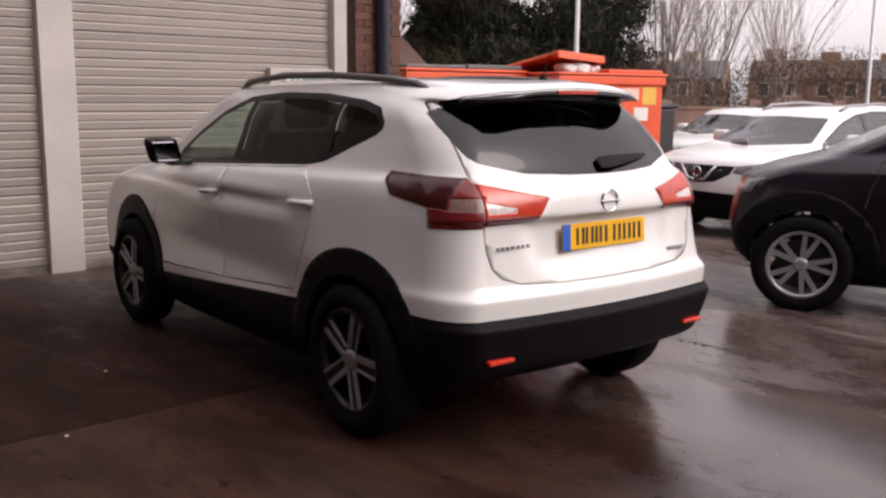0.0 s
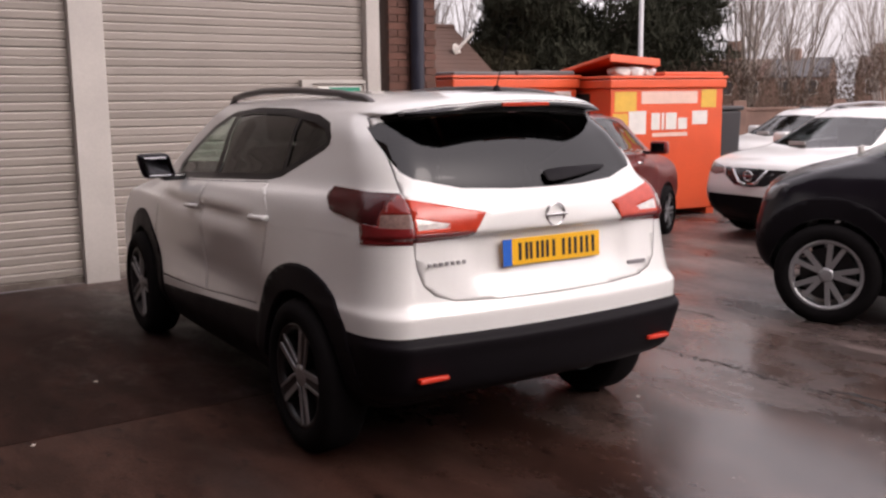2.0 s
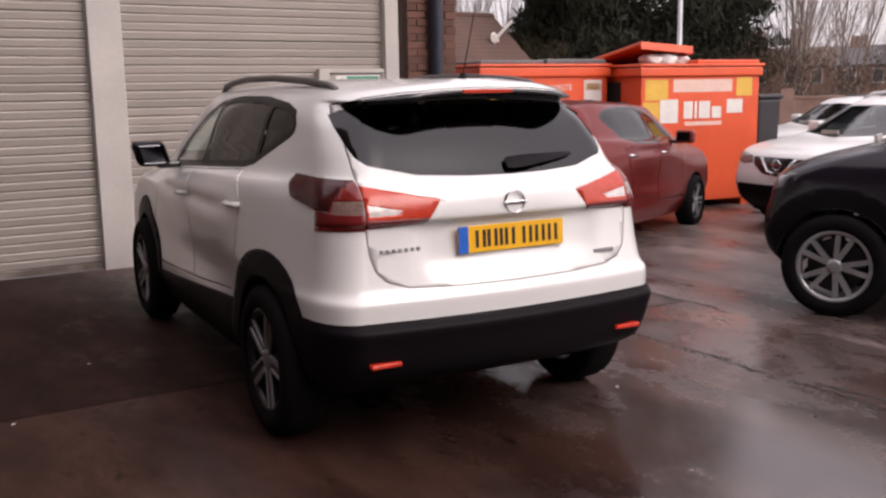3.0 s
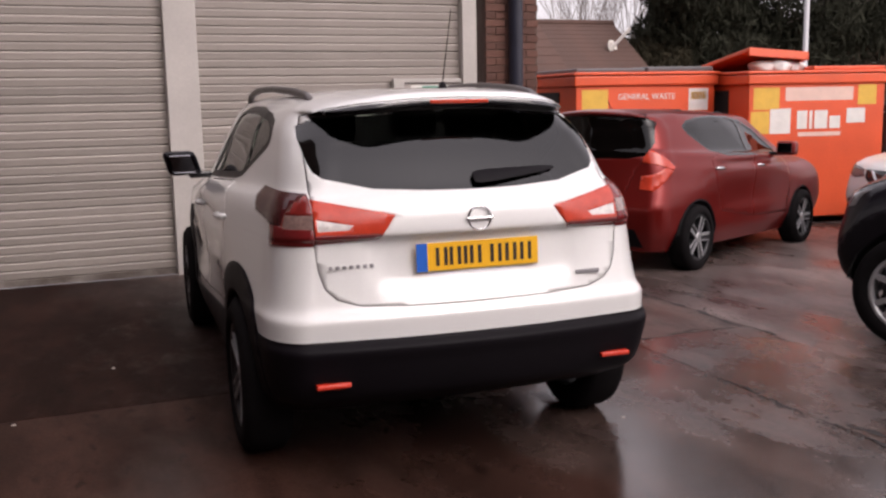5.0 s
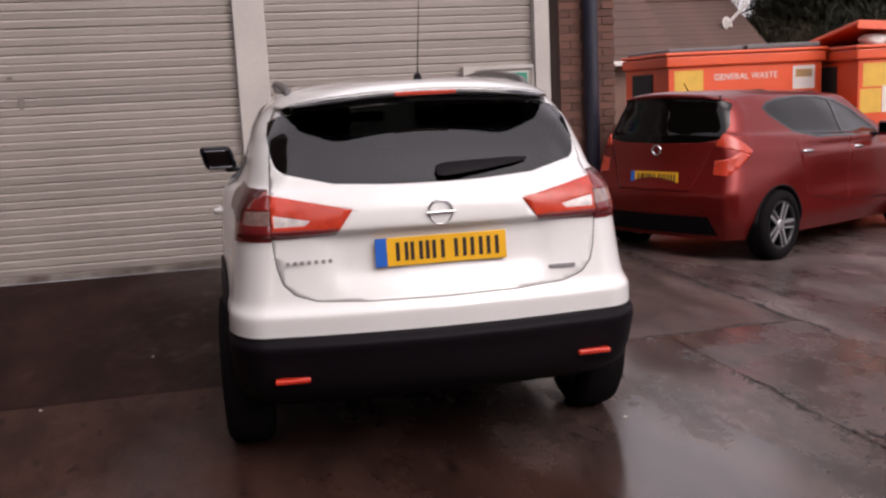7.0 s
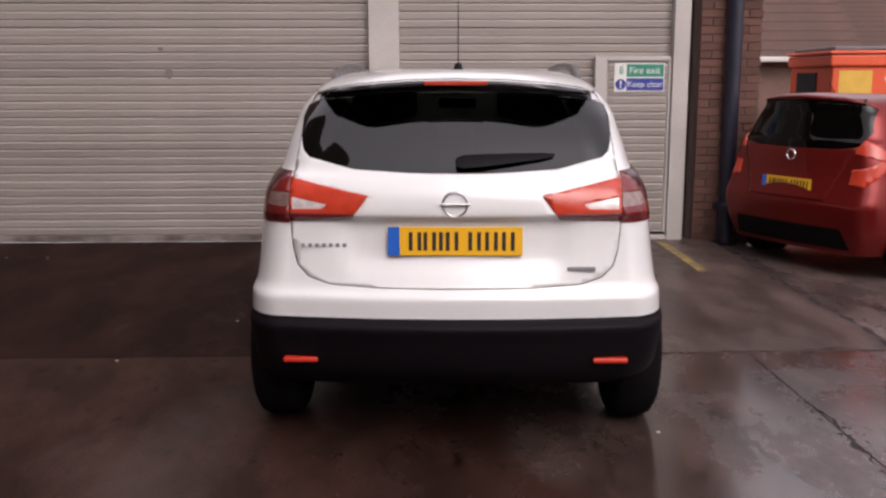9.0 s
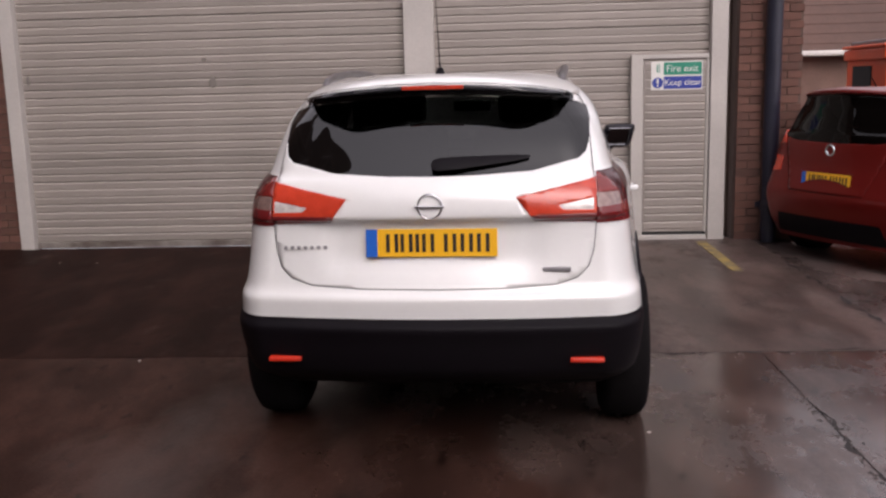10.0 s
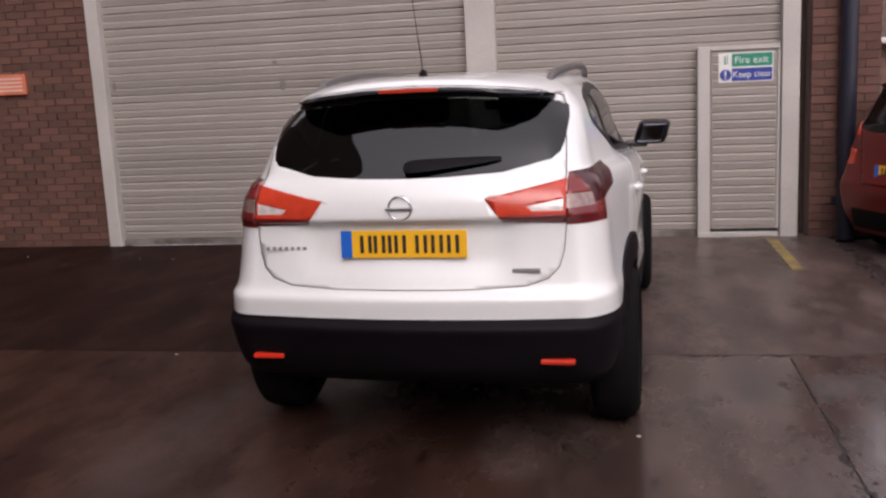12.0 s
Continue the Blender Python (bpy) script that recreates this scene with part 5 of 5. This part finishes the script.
def terrace(x, y, yaw, n, eave, ridge, seed):
    rng = random.Random(seed)
    for i in range(n):
        h = thing("house", "far red brick terraced house with a chimney", "house", pose(x, y, -0.15, 0, 0, yaw) @ pose(i * 6.0 + (i // 3) * 2.5, rng.uniform(-3, 3) * (i % 3 == 0), 0), group="far terrace")
        part("wall", prism([(0, 0), (8, 0), (8, eave), (4, ridge - 0.1), (0, eave)], 5.98, "x"), FAR_BRICK, h)
        roof_tiles = rng.choice((SLATE, ROOF, ROOF))
        part("roof", prism([(-0.3, eave - 0.05), (4, ridge), (8.3, eave - 0.05), (8.3, eave + 0.1), (4, ridge + 0.18), (-0.3, eave + 0.1)], 5.98, "x"), roof_tiles, h)
        cx = rng.uniform(0.6, 3.6)
        part("chimney", boxes((cx, cx + rng.uniform(1.2, 2.2), 3.4, 4.6, ridge - 0.6, ridge + rng.uniform(0.8, 2.3)), bevel=0.03), FAR_BRICK, h)
        for wx in (1.0, 3.7):
            for wz in (1.6,):
                win = part("window", boxes((wx, wx + 1.2, -0.04, 0.06, wz, wz + 1.5)), PALE, h)
                part("pane", boxes((wx + 0.1, wx + 1.1, -0.06, -0.03, wz + 0.1, wz + 1.4)), SKYGLASS, win)


terrace(83.1, 75.0, -63, 11, 3.4, 5.4, 5)
hedge = bmesh.new()
_rng = random.Random(8)
for i in range(60):
    f = i / 59
    leafy(hedge, (14 + 26 * f, 15.6 - 8.6 * f, 1.1 + 0.55 * _rng.random() + 0.8 * math.exp(-((f - 0.42) / 0.10) ** 2)), (0.8, 0.5, 0.9), 1000, 0.075, _rng, 0.3, -0.4)
tagged(part("hedge", hedge, BROWN_LEAF), "rough brown winter hedge along the boundary", "hedge", kind="stuff")

# ---- a bin shape behind the containers, standing in for part of a vehicle ----
STAND_IN_GREY = mat("dark_grey_stand_in", (0.014, 0.012, 0.015), 0.5, 0, 0.2, 5, 60)
wb = thing("wheeled_bin", "tall dark bin shape standing in for part of a vehicle beside the orange container", "bin", pose(12.46, 9.05, -0.15))
tub = boxes((0, 0.5, 0, 0.47, 0.12, 1.46), bevel=0.04)
for v in tub.verts:
    k = 0.86 + 0.14 * v.co.z / 1.46
    v.co.x, v.co.y = 0.25 + (v.co.x - 0.25) * k, 0.235 + (v.co.y - 0.235) * k
part("tub", tub, STAND_IN_GREY, wb, smooth=False)
part("lid", boxes((-0.03, 0.53, -0.03, 0.50, 1.46, 1.53), bevel=0.03), STAND_IN_GREY, wb)
part("handle", tube([(0.0, 0.05, 1.40), (-0.07, 0.05, 1.40), (-0.07, 0.42, 1.40), (0.0, 0.42, 1.40)], 0.018, 8), STAND_IN_GREY, wb)
for yy in (0.02, 0.45):
    part("wheel", lathe([(-0.03, 0.001), (-0.03, 0.12), (0.03, 0.12), (0.03, 0.001)], 20, "y"), RUBBER, wb, at=pose(0.10, yy, 0.12))
part("foot", boxes((0.36, 0.46, 0.05, 0.42, 0.0, 0.13), bevel=0.01), STAND_IN_GREY, wb)

# ---- unseen plain walls added around the yard to cut light and darken reflections ----
DARK_BRICK = mat("dark_plain_brick", (0.085, 0.055, 0.046), 0.9, 0, 0.3, 2, 40, bump=0.003)
tagged(part("wall_west", boxes((-3.4, -3.0, -11, WALL_Y + 0.0, -0.05, 13.0)), DARK_BRICK), "unseen brown brick wall added to cut sky light", "wall", kind="structure")
tagged(part("wall_south", boxes((-3.0, 16, -11.4, -11.0, -0.15, 6.5)), WALL_BROWN), "unseen brown brick wall added to cut sky light", "wall", kind="structure")

# ---- wicket door, signs, pipe, ground details ----
wicket = thing("door_3", "cream wicket door of slatted steel in the roller shutter", "door", pose(4.845, WALL_Y, 0), kind="structure")
part("leaf", boxes((0.12, 0.70, -0.012, 0.02, 0.075, 1.70), bevel=0.004), SHUTTER, wicket)
slat = part("slat", lath(0.14, 0.68), SHUTTER, wicket, at=pose(0, -0.014, 0.10), smooth=True)
for i in range(1, 21):
    piece("slat", slat.data, wicket, pose(0, -0.014, 0.10 + 0.075 * i))
part("door_post", boxes((0.0, 0.112, -0.045, 0.03, 0.03, 1.745), bevel=0.006), FRAME, wicket)
part("door_head", boxes((0.112, 0.72, -0.035, 0.03, 1.705, 1.745), bevel=0.006), FRAME, wicket)
part("door_sill", boxes((0.0, 0.72, -0.05, 0.03, 0.0, 0.045), bevel=0.006), FRAME, wicket)
part("door_gap", boxes((0.112, 0.72, -0.016, 0.0, 0.046, 0.074)), GAP, wicket)
part("door_stile", boxes((0.70, 0.72, -0.03, 0.03, 0.074, 1.705)), FRAME, wicket)

GREEN = mat("safety_green", (0.015, 0.22, 0.14), 0.4, 0, 0.06)
BLUE = mat("safety_blue", (0.025, 0.045, 0.26), 0.4, 0, 0.06)
sign = thing("door_sign", "green and blue fire exit sign on the wicket door", "sign", pose(5.03, WALL_Y - 0.030, 1.417))
part("board", boxes((0, 0.475, 0, 0.006, 0, 0.265), bevel=0.002), STICK_W, sign)
part("green_band", boxes((0.115, 0.465, -0.003, 0.0, 0.14, 0.255)), GREEN, sign)
part("blue_band", boxes((0.115, 0.465, -0.003, 0.0, 0.012, 0.125)), BLUE, sign)
part("blue_disc", lathe([(-0.003, 0.001), (-0.003, 0.05), (0.0, 0.05)], 28, "y"), BLUE, sign, at=pose(0.06, 0, 0.068))
part("mark_bar", boxes((0.052, 0.068, -0.005, -0.003, 0.06, 0.105)), STICK_W, sign)
part("mark_dot", boxes((0.052, 0.068, -0.005, -0.003, 0.034, 0.050)), STICK_W, sign)
part("arrow_bar", boxes((0.05, 0.062, -0.003, 0.0, 0.16, 0.235)), GREEN, sign)
part("arrow_bar", boxes((0.072, 0.08, -0.003, 0.0, 0.16, 0.245)), GREEN, sign)
lettering("Fire exit", 0.088, STICK_W, sign, pose(0.285, -0.0035, 0.195, 90))
lettering("Keep clear", 0.078, STICK_W, sign, pose(0.29, -0.0035, 0.068, 90))

PLAQUE = mat("faded_orange_sign", (0.62, 0.17, 0.09), 0.5, 0, 0.15)
plq = thing("wall_sign", "faded orange sign with pale lines on brick", "sign", pose(-2.45, WALL_Y - 0.03, 1.63))
part("board", boxes((0, 0.50, 0, 0.03, 0, 0.21), bevel=0.003), PLAQUE, plq)
for i in range(4):
    part("text_bar", boxes((0.04, 0.46, -0.002, 0.0, 0.035 + i * 0.04, 0.052 + i * 0.04)), STICK_P, plq)

PIPE = mat("dark_blue_iron", (0.012, 0.013, 0.026), 0.4, 0, 0.2)
pipe = thing("drainpipe", "dark blue iron drainpipe on the brick pier", "drainpipe", pose(6.115, WALL_Y - 0.145, -0.012))
part("pipe", lathe([(0, 0.072), (5.0, 0.072)], 20, "z"), PIPE, pipe, smooth=True)
for z in (0.3, 2.9):
    part("collar", lathe([(z, 0.072), (z, 0.081), (z + 0.06, 0.081), (z + 0.09, 0.072)], 20, "z"), PIPE, pipe)
    part("bracket", boxes((-0.11, 0.11, 0.055, 0.085, z + 0.02, z + 0.07)), PIPE, pipe)

YELLOW_PAINT = mat("worn_yellow_paint", (0.30, 0.21, 0.05), 0.6, 0, 0.4, 9, 60, second=(0.09, 0.065, 0.045))
tagged(part("painted_line", boxes((5.44, 5.53, 6.35, 7.75, 0.001, 0.004)), YELLOW_PAINT), "worn yellow painted line on concrete", "painted line")

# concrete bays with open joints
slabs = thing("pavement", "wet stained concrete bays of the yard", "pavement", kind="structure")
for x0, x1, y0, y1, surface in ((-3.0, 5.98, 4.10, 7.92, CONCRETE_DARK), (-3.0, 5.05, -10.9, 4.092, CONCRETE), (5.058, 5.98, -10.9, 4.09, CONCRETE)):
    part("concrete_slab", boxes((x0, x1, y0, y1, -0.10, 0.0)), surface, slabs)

# bricks
rng = random.Random(21)


def brick_face(parent, x0, x1, z0, z1, y):
    """Running bond of bricks standing proud of the mortar."""
    L, H, j = 0.215, 0.065, 0.010
    sizes = {}
    row, z = 0, z0
    while z + H < z1:
        x = x0 - (0.1125 if row % 2 else 0)
        while x < x1 - 0.03:
            a, b = max(x, x0), min(x + L, x1)
            if b - a > 0.03:
                dy = rng.uniform(-0.003, 0.003)
                key = round(b - a, 3)
                at = pose((a + b) / 2, y + dy, z)
                if key not in sizes:
                    sizes[key] = part("brick", boxes((-key / 2, key / 2, -0.012, 0.03, 0, H), bevel=0.003), BRICK_VARIED, parent, at=at).data
                else:
                    piece("brick", sizes[key], parent, at)
            x += L + j
        row += 1
        z += H + j


BRICK_VARIED = mat("weathered_red_brick", (0.145, 0.064, 0.046), 0.85, 0, 0.4, 5, 110, bump=0.002)
_n, _l = BRICK_VARIED.node_tree.nodes, BRICK_VARIED.node_tree.links
_info, _hsv = _n.new("ShaderNodeObjectInfo"), _n.new("ShaderNodeHueSaturation")
_map = _n.new("ShaderNodeMapRange")
_map.inputs["To Min"].default_value, _map.inputs["To Max"].default_value = 0.68, 1.24
_l.new(_info.outputs["Random"], _map.inputs["Value"])
_l.new(_map.outputs[0], _hsv.inputs["Value"])
_old = _n["Principled BSDF"].inputs["Base Color"].links[0].from_socket
_l.new(_old, _hsv.inputs["Color"])
_l.new(_hsv.outputs[0], _n["Principled BSDF"].inputs["Base Color"])
left_wall = thing("wall_west_pier", "dark weathered red brick wall", "wall", kind="structure")
brick_face(left_wall, -3.0, -1.19, 0.0, 2.75, WALL_Y + 0.02)
right_pier = thing("wall_east_pier", "red brick pier beside the shutter", "wall", kind="structure")
brick_face(right_pier, 5.82, 6.40, 0.0, 2.75, WALL_Y - 0.06)
part("pier_core", boxes((5.825, 6.395, WALL_Y - 0.06, WALL_Y + 0.02, -0.012, 5.2)), MORTAR, right_pier)

# scuffs on the large shutter
SCUFF = mat("dark_scuff", (0.185, 0.16, 0.145), 0.7, 0, 0.3, 30)
for x, z, w, h in ((0.78, 1.82, 0.03, 0.035), (0.85, 1.60, 0.035, 0.12), (-0.98, 1.66, 0.02, 0.10)):
    mark = prism([(x - w, z), (x - w * 0.4, z - h * 0.5), (x + w * 0.5, z - h * 0.42), (x + w, z + h * 0.1), (x + w * 0.3, z + h * 0.5), (x - w * 0.6, z + h * 0.4)], 0.004, "y", 0.001)
    part("scuff", mark, SCUFF, bpy.data.objects["door_1"], "dark scuff mark", at=pose(0, -0.018, 0))

# scraps of litter
SCRAP = mat("pale_litter", (0.40, 0.36, 0.32), 0.6, 0, 0.2)
for x, y in ((1.496, 4.027), (4.236, 2.872), (2.002, 4.885), (-0.08, 7.13), (-0.44, 7.15), (-1.79, 7.36)):
    bm = bmesh.new()
    bmesh.ops.create_icosphere(bm, subdivisions=1, radius=0.012)
    for v in bm.verts:
        v.co.z = max(0, v.co.z * 0.4 + noise.noise(v.co * 60) * 0.006)
    tagged(part("litter", bm, SCRAP, at=pose(x, y, 0.0)), "small pale scrap of litter on wet concrete", "litter", group="scraps of litter")

# ragged cracks and broken edges of the bays
CRACK = mat("dark_wet_crack", (0.012, 0.008, 0.007), 0.7, 0, 0.3, 20)


def crack(x0, y0, x1, y1, wide, seed):
    """A flat ragged strip that swells and pinches out between two places."""
    n = max(8, int(math.hypot(x1 - x0, y1 - y0) / 0.025))
    d = Vector((x1 - x0, y1 - y0, 0)).normalized()
    side = Vector((-d.y, d.x, 0))
    bm, last = bmesh.new(), None
    for i in range(n + 1):
        f = i / n
        p = Vector((x0 + (x1 - x0) * f, y0 + (y1 - y0) * f, 0.0025))
        p += side * 0.03 * noise.noise(p * 13) + side * 0.04 * noise.noise(p * 3.1 + Vector((seed, 0, 0)))
        w = wide * min(1.0, 8 * f, 8 * (1 - f)) * max(0.10, 0.55 + 1.3 * noise.noise(p * 6.5 + Vector((0, seed, 0))) + 0.5 * noise.noise(p * 31))
        a, b = bm.verts.new(p + side * w * 0.5), bm.verts.new(p - side * w * (0.3 + 0.4 * abs(noise.noise(p * 17))))
        if last:
            bm.faces.new((last[0], last[1], b, a))
        last = (a, b)
    bmesh.ops.recalc_face_normals(bm, faces=bm.faces)
    if bm.faces[0].normal.z < 0:
        bmesh.ops.reverse_faces(bm, faces=bm.faces)
    ob = part("crack", bm, CRACK)
    return tagged(ob, "ragged dark crack in the wet concrete", "crack", group="cracks in the concrete", kind="structure")


for i, c in enumerate(((5.05, 0.9, 5.05, 3.3, 0.030), (5.17, 1.9, 5.12, 2.35, 0.07), (4.3, 4.09, 5.9, 4.12, 0.022), (5.95, 3.6, 5.97, 5.2, 0.05), (5.965, 5.0, 5.95, 6.8, 0.035))):
    crack(*c, i * 3.7)

# grit and broken concrete along the open joints
GRIT = mat("dark_grit", (0.035, 0.026, 0.023), 0.6, 0, 0.4, 30)
grit = bmesh.new()
g = random.Random(77)
for x0, x1, y0, y1, count in ((5.99, 6.25, 3.9, 6.3, 300), (5.02, 5.12, 2.0, 3.3, 60), (4.5, 5.7, 1.3, 2.7, 40), (6.0, 7.2, 3.4, 4.6, 140)):
    for _ in range(count):
        edge = g.random() ** 2
        x, y = x0 + (x1 - x0) * edge, g.uniform(y0, y1)
        if noise.noise(Vector((x * 2.1, y * 2.1, 3.0))) < -0.05:
            continue
        r = g.uniform(0.005, 0.017)
        z = -0.022 - 0.056 * max(0.0, min(1.0, (x - 5.9) / 0.9)) - 0.025 * max(0.0, x - 6.8) if x > 5.98 else 0.0
        ring = [grit.verts.new((x + r * g.uniform(0.6, 1.2) * math.cos(k * 1.257), y + r * g.uniform(0.6, 1.2) * math.sin(k * 1.257), z)) for k in range(5)]
        top = grit.verts.new((x, y, z + r * g.uniform(0.3, 0.7)))
        for k in range(5):
            grit.faces.new((ring[k], ring[(k + 1) % 5], top))
tagged(part("grit", grit, GRIT), "dark grit and broken concrete along the slab joints", "grit", kind="stuff")
